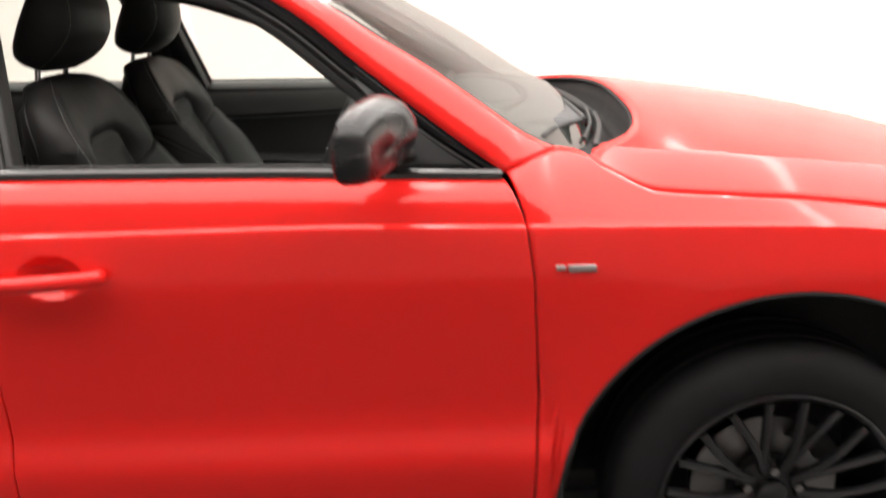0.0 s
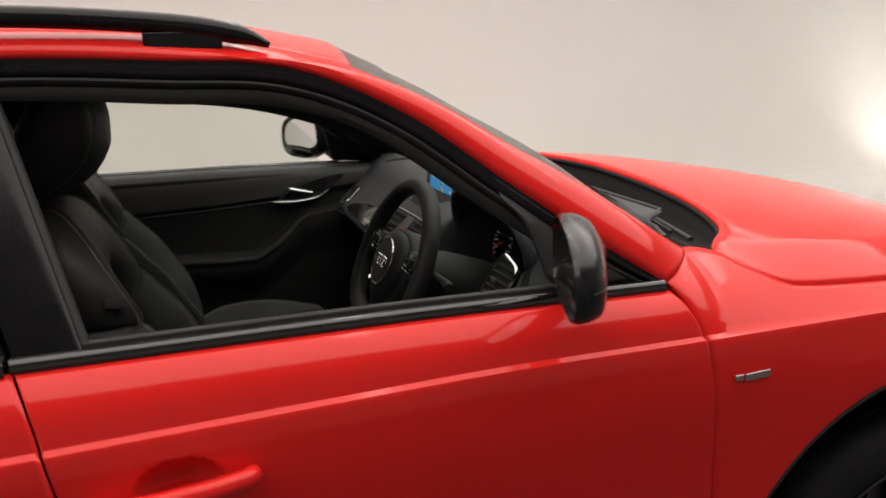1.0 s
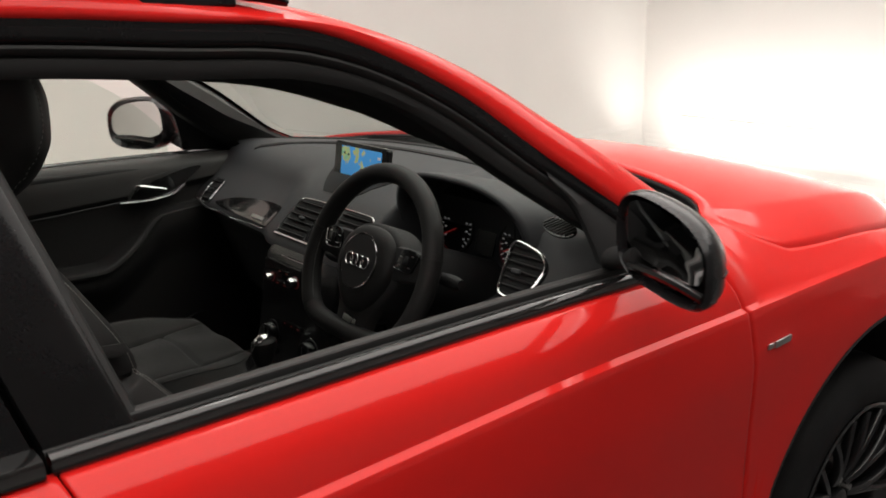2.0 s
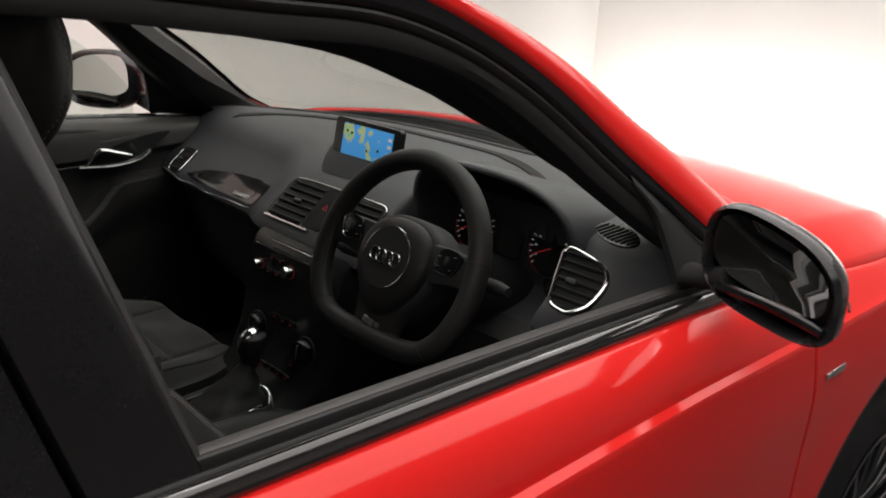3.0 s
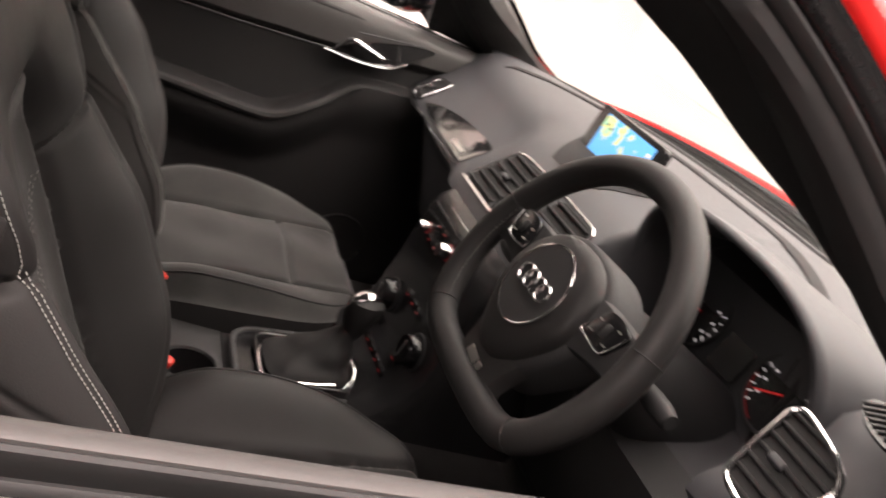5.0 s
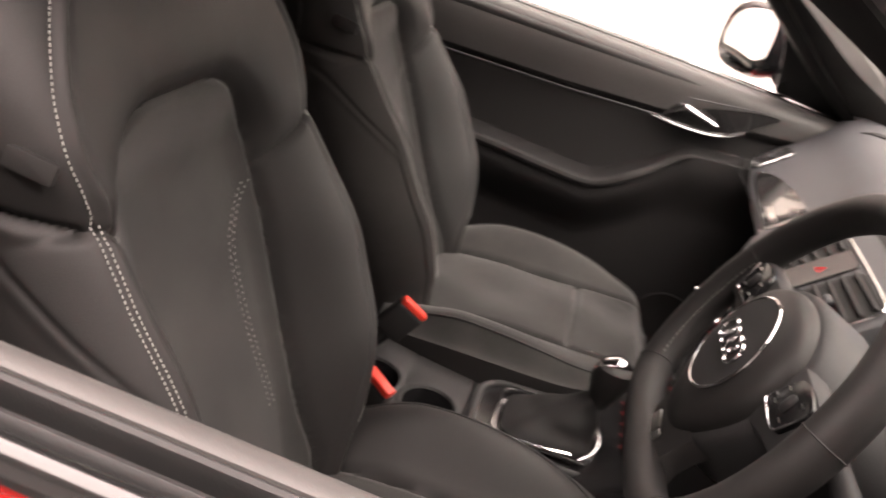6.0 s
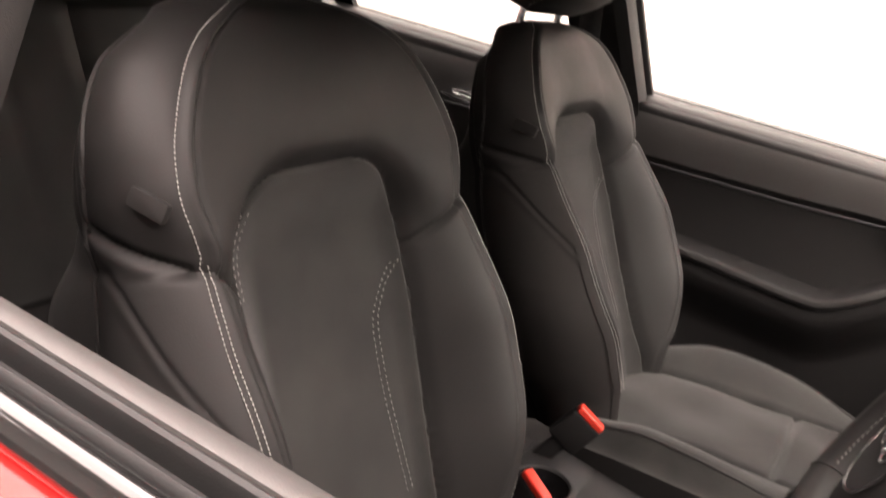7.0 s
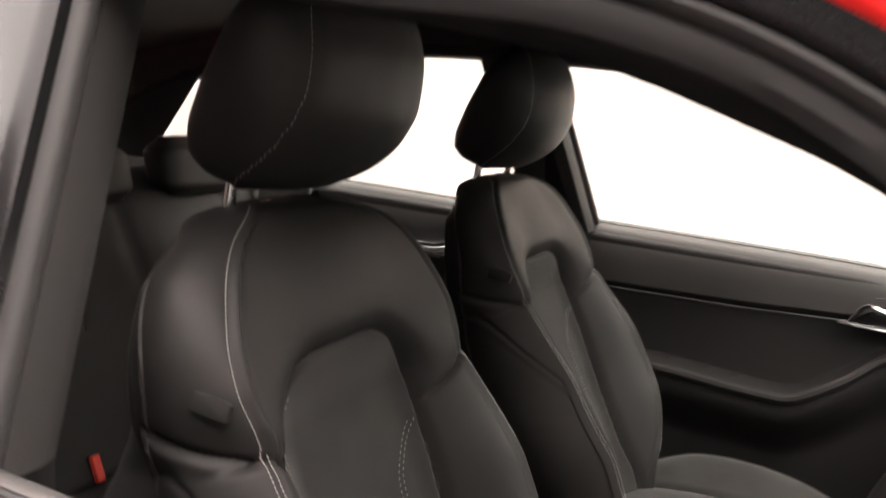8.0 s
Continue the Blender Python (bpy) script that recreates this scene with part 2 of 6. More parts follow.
def box(size, centre=(0, 0, 0), m=None, soft=0.0):
    """A bevelled box as (verts, faces)."""
    bm = bmesh.new()
    bmesh.ops.create_cube(bm, size=1)
    bmesh.ops.scale(bm, vec=size, verts=bm.verts)
    if soft:
        bmesh.ops.bevel(bm, geom=bm.edges[:], offset=soft, segments=3, profile=0.5, affect="EDGES")
    bmesh.ops.translate(bm, vec=centre, verts=bm.verts)
    bm.verts.index_update()
    out = ([v.co.copy() for v in bm.verts], [tuple(v.index for v in f.verts) for f in bm.faces])
    bm.free()
    return move(out, m) if m else out


def plate(outline, depth, m, soft=0.0):
    """A flat outline (x, y) of some thickness along -z, laid by m."""
    bm = bmesh.new()
    f = bm.faces.new([bm.verts.new((x, y, 0)) for x, y in outline])
    top = bmesh.ops.extrude_face_region(bm, geom=[f])
    bmesh.ops.translate(bm, vec=(0, 0, -depth), verts=[v for v in top["geom"] if isinstance(v, bmesh.types.BMVert)])
    bmesh.ops.recalc_face_normals(bm, faces=bm.faces)
    if soft:
        edges = [e for e in bm.edges if abs(e.verts[0].co.z - e.verts[1].co.z) < 1e-6]
        bmesh.ops.bevel(bm, geom=edges, offset=soft, segments=2, profile=0.5, affect="EDGES")
    bm.verts.index_update()
    out = ([v.co.copy() for v in bm.verts], [tuple(v.index for v in f.verts) for f in bm.faces])
    bm.free()
    return move(out, m)


def rounded(w, h, r, n=6):
    """Outline of a rounded rectangle about the origin."""
    out = []
    for cx, cy, a0 in ((w / 2 - r, h / 2 - r, 0), (-w / 2 + r, h / 2 - r, 90), (-w / 2 + r, -h / 2 + r, 180), (w / 2 - r, -h / 2 + r, 270)):
        out += [(cx + r * math.cos(radians(a0 + 90 * k / n)), cy + r * math.sin(radians(a0 + 90 * k / n))) for k in range(n + 1)]
    return out


def stitches(points, gap=0.0044, size=(0.0026, 0.0009, 0.001)):
    """Short threads along a line."""
    out, run = [], 0.0
    p = [Vector(q) for q in points]
    for a, b in zip(p, p[1:]):
        seg = (b - a).length
        while run < seg:
            t = (b - a).normalized()
            c = a + t * run
            out.append(tube([c - t * size[0] / 2, c + t * size[0] / 2], size[1] * 0.6, 5, up=(0.2, 0.9, 0.3)))
            run += gap
        run -= seg
    return join(*out)


def frame_axes(origin, right, up):
    """A pose with its x along right and y along up."""
    x = Vector(right).normalized()
    z = x.cross(Vector(up)).normalized()
    y = z.cross(x)
    return Matrix.Translation(origin) @ Matrix((x, y, z)).transposed().to_4x4()


def thing(name, label, category, loc=(0, 0, 0), group=""):
    ob = new(name)
    ob.location = loc
    ob.empty_display_size = 0.1
    return tagged(ob, label, category, group)


# ---- studio ----
def structure(name, data, mat, label, category):
    return tagged(part(name, data, mat, smooth=False), label, category, kind="structure")


X0, X1, Y0, Y1, H = -6.4, 4.9, -4.6, 3.4, 3.0
structure("floor", box((X1 - X0 + 0.4, Y1 - Y0 + 0.4, 0.2), ((X0 + X1) / 2, (Y0 + Y1) / 2, -0.1)), FLOOR, "dark grey painted studio floor under the car", "floor")
structure("ceiling", box((X1 - X0 + 0.4, Y1 - Y0 + 0.4, 0.2), ((X0 + X1) / 2, (Y0 + Y1) / 2, H + 0.1)), CEILING, "plain light grey studio ceiling", "ceiling")
structure("wall_north", box((X1 - X0 + 0.4, 0.2, H), ((X0 + X1) / 2, Y1 + 0.1, H / 2)), WALL, "plain white painted studio wall", "wall")
structure("wall_south", box((X1 - X0 + 0.4, 0.2, H), ((X0 + X1) / 2, Y0 - 0.1, H / 2)), GREY_WALL, "plain grey painted studio wall", "wall")
structure("wall_east", box((0.2, Y1 - Y0, H), (X1 + 0.1, (Y0 + Y1) / 2, H / 2)), WALL, "plain white painted studio wall", "wall")
structure("wall_west", box((0.2, Y1 - Y0, H), (X0 - 0.1, (Y0 + Y1) / 2, H / 2)), WALL, "plain white painted studio wall", "wall")


R = 0.26
cove = []
for q in [0.0] + [k / 8 for k in range(9)]:
    first = not cove
    a = radians(90 * q)
    inset, z = (1.9, 0.004) if first else (R - R * math.sin(a), 0.004 + R - R * math.cos(a))
    cove.append([Vector((X0, Y1 - inset, z)), Vector((X1 - inset, Y1 - inset, z)), Vector((X1 - inset, -0.6, z))])
structure("floor_cove", grid(cove), WALL, "white painted floor edge curving up into the studio walls", "floor")


def strip_lamp(m, length, group, label):
    t = thing("strip_light", label, "lamp", group=group)
    part("housing", box((length - 0.04, 0.09, 0.05), (0, 0, 0.025), soft=0.01), WALL, t, "white metal housing")
    part("diffuser", box((length, 0.11, 0.03), (0, 0, 0.062), soft=0.012), LAMP, t, "lit opal diffuser")
    t.matrix_world = m
    return t


for lx in (-4.2, -2.4, -0.6, 1.2, 3.0):
    for ly in (0.2, 2.4):
        strip_lamp(pose(lx, ly, H, 180, 0, 90), 2.0, "ceiling strip lights", "lit white strip light fixed to the ceiling")
for lx in (-5.4, -4.2):
    strip_lamp(pose(lx, -2.6, H, 180, 0, 90), 2.0, "ceiling strip lights", "lit white strip light fixed to the ceiling")
for ly in (0.5, 2.3):
    strip_lamp(pose(X1, ly, 0.30, 90, 0, -90), 1.4, "wall strip lights", "lit white strip light low on the wall")

# Added fill: one broad lamp under the ceiling, besides the strip lights.
area_lamp("ceiling_fill", (-0.7, -0.15, H - 0.12), (-0.7, -0.15, 0), 7.0, 4.2, 400)
area_lamp("wall_glow", (X1 - 0.45, 1.4, 0.25), (X1, 1.4, 0.9), 3.4, 0.3, 50)

# ---- the car ----
car = thing("car", "bright red compact SUV with black trim, driver window open", "car")
SIDES = (-1, 1)  # -1: the driver's side


def E1(n=60):
    """Edge between the red pillar or roof and the black window frame, driver's side, front to back."""
    return curve([(-0.545, -0.812, 1.036), (-0.619, -0.787, 1.086), (-0.712, -0.752, 1.155), (-0.81, -0.714, 1.230), (-0.96, -0.659, 1.346), (-1.14, -0.619, 1.428),
                  (-1.34, -0.606, 1.449), (-1.6, -0.598, 1.463), (-1.95, -0.602, 1.458), (-2.3, -0.622, 1.42), (-2.62, -0.655, 1.335), (-2.88, -0.70, 1.2)], n)


def E2(n=60):
    """Edge between the red pillar and the windscreen, then the roof's ditch."""
    return curve([(-0.435, -0.712, 1.062), (-0.50, -0.738, 1.098), (-0.578, -0.722, 1.154), (-0.675, -0.690, 1.222), (-0.774, -0.659, 1.282), (-0.869, -0.630, 1.342), (-0.965, -0.602, 1.392),
                  (-1.06, -0.574, 1.434), (-1.30, -0.540, 1.485), (-1.6, -0.530, 1.503), (-1.95, -0.530, 1.50), (-2.35, -0.54, 1.465), (-2.72, -0.555, 1.385), (-2.98, -0.58, 1.27)], n)


def flip(points, sy):
    """Driver's side points, or their mirror image."""
    return [Vector((p[0], -sy * p[1], p[2])) for p in points]


def belt(x):
    return smooth_lerp([(-2.9, 1.10), (-2.2, 1.085), (-1.5, 1.068), (-1.05, 1.057), (-0.55, 1.037)], x)


def crease(x):
    return smooth_lerp([(-3.3, 0.97), (-1.6, 0.958), (-1.0, 0.958), (-0.5, 0.945), (0.05, 0.928), (0.3, 0.893), (0.5, 0.845), (0.7, 0.775), (0.8, 0.73)], x)


def widen(x):
    """How far the side stands in from its widest, by the plan's taper."""
    return smooth_lerp([(-3.5, 0.16), (-3.2, 0.06), (-2.7, 0.004), (-2.2, 0.0), (-0.6, 0.0), (0.1, 0.004), (0.45, 0.045), (0.72, 0.15), (0.9, 0.32)], x)


ARCHES = ((0.0, 0.355, 0.457), (-2.62, 0.355, 0.43))


def flare(x, z):
    out = 0.0
    for cx, cz, r in ARCHES:
        d = math.hypot(x - cx, max(0.0, z - cz)) - r
        out = max(out, 0.012 * math.exp(-((max(0, d) / 0.09) ** 1.5)))
    return out


def under(x, sill):
    """Lower edge of the side panels: the sill or a wheel arch."""
    low = sill
    for cx, cz, r in ARCHES:
        if abs(x - cx) < r:
            low = max(low, cz + math.sqrt(r * r - (x - cx) ** 2))
    return low


HANDLES = ((-1.395, 0.888), (-2.16, 0.900))


def side_y(x, z):
    """Half width of the lower body side at height z, from the sill to the crease."""
    c = crease(x)
    y = smooth_lerp([(0.20, 0.845), (0.30, 0.890), (0.42, 0.912), (0.485, 0.914), (0.55, 0.894), (0.70, 0.898), (0.84, 0.904), (c - 0.03, 0.898), (c, 0.893)], z)
    for hx, hz in HANDLES:
        r = ((x - hx - 0.004) / 0.060) ** 2 + ((z - hz + 0.002) / 0.040) ** 2
        if r < 1:
            y -= 0.028 * (1 - r) ** 0.7
    return y - widen(x) + flare(x, z)


def shoulder(x, q, top):
    """From the crease (q = 0) up to the panel's top edge (q = 1)."""
    c, y0 = crease(x), side_y(x, crease(x))
    yt, zt = top
    if q < 0.08:
        k = q / 0.08
        return y0 - 0.012 * k * k, c + 0.008 * k
    k = (q - 0.08) / 0.92
    y0, c = y0 - 0.012, c + 0.008
    w = step(-0.52, -0.34, x)
    bow = 0.014 * math.sin(math.pi * k) * (1 - w)
    curl = min(0.6, max(0.0, (y0 - yt - 0.07) * 6)) * k * (1 - k)
    return y0 + (yt - y0) * k + bow * 0.6, c + (zt - c) * (k**0.86 * (1 - w) + (k + curl) * w) + bow * 0.5


LEVELS = [k / 39 for k in range(40)]
QS = [0.03, 0.08, 0.14, 0.22, 0.32, 0.45, 0.6, 0.75, 0.88, 1.0]


def side_column(x_at, sill, top_of, sy):
    """One column of a side panel. x_at(z): the column's x; top_of(x): the top edge (y, z)."""
    col = []
    x = x_at(0.5)
    low = under(x, sill)
    c = crease(x)
    knots = [low + (c - low) * v for v in LEVELS] if sill > 0.23 else sorted({low, *[low + (0.42 - low) * k for k in (0.3, 0.6)], 0.42, 0.455, 0.485, 0.515, 0.55, 0.6, 0.68, 0.76, 0.80, 0.825, *[0.838 + 0.006 * k for k in range(16)], c - 0.026, c - 0.016, c - 0.008, c})
    while len(knots) < 40:
        knots.append(c)
    for z in knots[:40]:
        xx = x_at(z)
        col.append(Vector((xx, sy * side_y(xx, z), z)))
    for q in QS:
        xx = x_at(c + 0.1 * q)
        y, z = shoulder(xx, q, top_of(xx))
        col.append(Vector((xx, sy * y, z)))
    return col


def side_panel(name, xa, xb, n, sill, top_of, sy, label="", ease=False):
    """A panel of the body side between two cut lines xa(z) and xb(z)."""
    rows = []
    for i in range(n + 1):
        k = i / n
        if ease:
            k = 0.5 - 0.5 * math.cos(math.pi * k)
        rows.append(side_column(lambda z: xa(z) + (xb(z) - xa(z)) * k, sill, top_of, sy))
    return part(name, grid(rows), PAINT, car, label, thick=0.012, auto=28)


GAP = 0.0018
front_cut = lambda z: lerp([(0.2, -0.505), (0.39, -0.50), (0.62, -0.489), (0.85, -0.497), (0.95, -0.510), (1.05, -0.545)], z)
mid_cut = lambda z: lerp([(0.2, -1.525), (0.43, -1.524), (0.65, -1.524), (0.9, -1.545), (0.96, -1.557), (1.08, -1.588)], z)
back_cut = lambda z: lerp([(0.2, -2.20), (0.45, -2.22), (0.7, -2.26), (0.95, -2.40), (1.1, -2.47)], z)


def door_top(x):
    return 0.822 + 0.0 * x, belt(x) - 0.012


def fender_top(x):
    """The fender's upper edge: the pillar's foot, the cowl's end, then the bonnet's shut line."""
    y = smooth_lerp([(-0.55, 0.812), (-0.48, 0.768), (-0.435, 0.712), (-0.40, 0.722), (-0.37, 0.748), (-0.357, 0.766), (-0.319, 0.795), (-0.29, 0.812), (-0.261, 0.823), (-0.112, 0.830), (0.0, 0.828), (0.113, 0.820), (0.3, 0.795), (0.5, 0.745), (0.72, 0.650), (0.9, 0.52)], x)
    z = smooth_lerp([(-0.55, 1.036), (-0.48, 1.060), (-0.435, 1.064), (-0.40, 1.060), (-0.37, 1.049), (-0.357, 1.039), (-0.319, 1.018), (-0.29, 1.004), (-0.261, 0.993), (-0.112, 0.979), (0.0, 0.970), (0.113, 0.955), (0.3, 0.920), (0.5, 0.862), (0.72, 0.775), (0.9, 0.69)], x)
    return y, z


def quarter_top(x):
    return lerp([(-3.3, 0.70), (-2.9, 0.77), (-2.4, 0.815)], x), belt(x) - 0.022


doors = {}
for sy in SIDES:
    side_panel("front_fender", lambda z: front_cut(z) + GAP, lambda z: 0.70, 96, 0.24, fender_top, sy, "red steel front fender over the wheel arch")
    doors[sy] = side_panel("front_door", lambda z: mid_cut(z) + GAP, lambda z: front_cut(z) - GAP, 240, 0.22, door_top, sy, "closed red front door with a sharp shoulder crease")
    side_panel("rear_door", lambda z: back_cut(z) + GAP, lambda z: mid_cut(z) - GAP, 90, 0.22, door_top, sy, "closed red rear door")
    side_panel("rear_quarter", lambda z: -3.25, lambda z: back_cut(z) - GAP, 96, 0.24, quarter_top, sy, "red rear quarter panel over the wheel arch")

# inner body sides, so that the shut lines are dark
for sy in SIDES:
    part("body_frame", join(box((1.71, 0.05, 0.75), (-1.325, sy * 0.80, 0.60)), box((0.10, 0.04, 0.72), (-0.50, sy * 0.825, 0.60)), box((0.12, 0.03, 0.75), (-1.55, sy * 0.835, 0.63))), BLACK_TRIM, car, smooth=False)

# wheel arch lips and liners
for sy in SIDES:
    for cx, cz, r in ARCHES:
        a = [radians(v) for v in np.linspace(-12, 192, 60)]
        ring = [(cx + (r - 0.004) * math.cos(t), cz + (r - 0.004) * math.sin(t)) for t in a]
        part("wheel_arch_lip", tube([(x, sy * (side_y(x, max(z, 0.24)) - 0.004), z) for x, z in ring], 0.006, 8), BLACK_TRIM, car, "thin black wheel arch edge")
        rows = [[Vector((cx + (r - 0.002) * math.cos(t), sy * w, cz + (r - 0.002) * math.sin(t))) for t in a] for w in (0.885, 0.83, 0.75, 0.66, 0.58)]
        rows.append([Vector((cx, sy * 0.58, cz)) for t in a])
        part("wheel_liner", grid(rows), RUBBER, car, "black wheel arch liner")

# sills
for sy in SIDES:
    rows = [[Vector((x, sy * y, z)) for x in np.linspace(-2.2, -0.44, 12)] for y, z in ((0.84, 0.235), (0.845, 0.20), (0.82, 0.17), (0.70, 0.16))]
    part("sill", grid(rows), BLACK_TRIM, car, "black plastic door sill", thick=0.01)

# pillar and roof edge, red
for sy in SIDES:
    n = 80
    a, b = flip(E1(n), sy), flip(E2(n), sy)
    rows = []
    for p, q in zip(a, b):
        mid = (p + q) / 2 + Vector((0.010, sy * 0.012, 0.010))
        rows.append([p, p * 0.75 + mid * 0.25 + Vector((0.003, sy * 0.004, 0.004)), (p + mid) / 2 + Vector((0.003, sy * 0.005, 0.005)), mid, (q + mid) / 2 + Vector((0.003, sy * 0.001, 0.004)), q])
    part("roof_pillar", grid(rows), PAINT, car, "red windscreen pillar and roof edge", thick=0.01)

# windscreen, roof, rear window
def across(right, lift, push, m=24):
    """A row from a driver's side point to its mirror image, bowed up and forward."""
    out = []
    for k in range(m + 1):
        y = -1 + 2 * k / m
        b = 1 - y * y
        out.append(Vector((right[0] + push * b, abs(right[1]) * y, right[2] + lift * b)))
    return out


edge2 = E2(120)
screen_rows = [p for p in edge2 if p[0] > -1.035]
roof_rows = [p for p in edge2 if -2.62 < p[0] <= -1.025]
back_rows = [p for p in edge2 if p[0] <= -2.60]
rows = [across(p, 0.045 - 0.01 * i / len(screen_rows), 0.085 - 0.03 * i / len(screen_rows)) for i, p in enumerate(screen_rows)]
rows.insert(0, across((-0.400, -0.712, 1.052), -0.030, 0.145))
ob = part("windscreen", grid([[v + Vector((-0.003, 0, -0.003)) for v in r] for r in rows]), SCREEN_GLASS, car, "clear slightly green windscreen")
ob.visible_shadow = False
rows = [across(p, 0.042, 0.055 * max(0, 1 - i / 12)) for i, p in enumerate(roof_rows)]
part("roof", grid(rows), PAINT, car, "red steel roof", thick=0.01)
rows = [across(p, 0.042, -0.10 * i / max(1, len(back_rows) - 1)) for i, p in enumerate(back_rows)]
part("rear_window", grid(rows), PRIVACY, car, "dark tinted rear window").visible_shadow = False
shade = [across(p, 0.047 - 0.01 * i / len(screen_rows), 0.085 - 0.03 * i / len(screen_rows)) for i, p in enumerate(screen_rows)][-9:]
part("windscreen_shade_band", grid(shade), BLACK_GLOSS, car, "dark shade band along the top of the windscreen").visible_shadow = False
# dark border of the windscreen
for sy in SIDES:
    a = flip(screen_rows, sy)
    part("windscreen_border", grid([[p + Vector((-0.004, 0, 0.0005)), p + Vector((-0.004 + 0.004, -sy * 0.022, 0.0025))] for p in a]), BLACK_GLOSS, car)

# bonnet
RIDGE = 0.868


def bonnet_back(k):
    """The bonnet's rear edge: x at k from the middle to the shut line."""
    return smooth_lerp([(0, -0.200), (0.43, -0.212), (0.6, -0.232), (0.72, -0.262), (0.80, -0.298), (0.86, -0.334), (0.92, -0.358), (1.0, -0.370)], k)


def bonnet_point(x, k):
    """k from 0 (middle) over the ridge to 1 (shut line)."""
    yt, zt = fender_top(x)
    mid = smooth_lerp([(-0.36, 1.118), (-0.2, 1.105), (0.1, 1.062), (0.5, 0.985), (0.8, 0.885), (0.93, 0.78)], x)
    top = smooth_lerp([(-0.40, 1.062), (-0.32, 1.055), (-0.15, 1.044), (0.034, 1.026), (0.2, 1.004), (0.5, 0.940), (0.75, 0.845), (0.93, 0.745)], x)
    if k < RIDGE:
        z = mid - (mid - top) * (k / RIDGE) ** 1.9
    else:
        u = (k - RIDGE) / (1 - RIDGE)
        z = top + (zt - top) * (0.72 * u + 0.28 * u * u)
    return (yt - 0.0025) * k, z


ks = list(np.linspace(0, 0.80, 17)) + [0.83, 0.85, 0.862, 0.874, 0.885, 0.90, 0.92, 0.94, 0.96, 0.98, 1.0]
rows = []
for s_, k in [(-1, k) for k in ks[::-1]] + [(1, k) for k in ks[1:]]:
    back, front = bonnet_back(k), 0.93 - 0.22 * k**2.5
    row = []
    for j in range(49):
        x = back + (front - back) * j / 48
        y, z = bonnet_point(x, k)
        row.append(Vector((x, s_ * y, z)))
    rows.append(row)
part("bonnet", grid(rows), PAINT, car, "red bonnet with soft side ridges", thick=0.014)

# cowl between bonnet and windscreen
rows = []
for t in np.linspace(0, 1, 13):
    row = []
    for k in np.linspace(-0.90, 0.90, 61):
        xb = bonnet_back(abs(k))
        yb, zb = bonnet_point(xb, abs(k))
        g = k / 0.90
        xg, zg = -0.405 + 0.150 * (1 - g * g), 1.048 - 0.030 * (1 - g * g)
        x = (xb + 0.006) * (1 - t) + (xg - 0.004) * t
        y = math.copysign(yb, k) * (1 - t) + 0.69 * g * t
        z = (zb - 0.014) * (1 - t) + (zg - 0.006) * t - (0.055 * math.sin(math.pi * min(1, t * 1.25) ** 0.6) if t < 0.8 else 0) * (1 - g**6)
        row.append(Vector((x, y, z)))
    rows.append(row)
part("cowl", grid(rows), MATT_BLACK, car, "black plastic cowl below the windscreen", thick=0.004)
part("cowl_lip", tube([(bonnet_back(abs(k)) - 0.003, math.copysign(bonnet_point(bonnet_back(abs(k)), abs(k))[0], k), bonnet_point(bonnet_back(abs(k)), abs(k))[1] - 0.014) for k in np.linspace(-0.95, 0.95, 61)], 0.005, 8), MATT_BLACK, car, "black rubber seal at the bonnet edge")
for y0, y1 in ((-0.60, -0.06), (-0.02, 0.52)):
    b0 = 1 - (y0 / 0.71) ** 2
    b1 = 1 - (y1 / 0.71) ** 2
    w = part("wiper_arm", tube(curve([(-0.375 + 0.145 * b0, y0, 1.050 - 0.030 * b0), (-0.370 + 0.145 * (b0 + b1) / 2, (y0 + y1) / 2, 1.062 - 0.03 * (b0 + b1) / 2), (-0.385 + 0.145 * b1, y1, 1.062 - 0.030 * b1)], 14), 0.007, 8, flat=0.7), BLACK_TRIM, car, "black wiper arm")
    part("wiper_blade", tube(curve([(-0.395 + 0.145 * b0, y0 + 0.04, 1.058 - 0.03 * b0), (-0.392 + 0.145 * (b0 + b1) / 2, (y0 + y1) / 2, 1.066 - 0.03 * (b0 + b1) / 2), (-0.400 + 0.145 * b1, y1 + 0.04, 1.066 - 0.03 * b1)], 14), 0.005, 6), RUBBER, w)

# roof rails
for sy in SIDES:
    pts = flip(curve([(-1.165, -0.585, 1.466), (-1.22, -0.582, 1.486), (-1.34, -0.580, 1.506), (-1.6, -0.580, 1.523), (-2.0, -0.582, 1.52), (-2.35, -0.588, 1.486), (-2.5, -0.592, 1.45)], 50), sy)
    rad = [0.006 + 0.013 * min(1, i / 8, (49 - i) / 8) for i in range(50)]
    rail = part("roof_rail", tube(pts, rad, 10, flat=0.9), BLACK_GLOSS, car, "black roof rail")
    for x, z in ((-1.30, 1.478), (-1.9, 1.497), (-2.36, 1.462)):
        part("rail_foot", box((0.12, 0.02, 0.03), (x, sy * 0.585, z), soft=0.004), BLACK_GLOSS, rail)


# ---- window frames, glass, pillars ----
def E3(n=60):
    """Edge of the window opening, driver's side, front to back."""
    return curve([(-0.80, -0.765, 1.10), (-0.845, -0.748, 1.150), (-0.915, -0.722, 1.208), (-1.03, -0.690, 1.280), (-1.16, -0.660, 1.337), (-1.31, -0.640, 1.380),
                  (-1.50, -0.630, 1.402), (-1.75, -0.630, 1.406), (-2.05, -0.635, 1.39), (-2.3, -0.648, 1.355), (-2.55, -0.67, 1.28), (-2.72, -0.70, 1.19)], n)


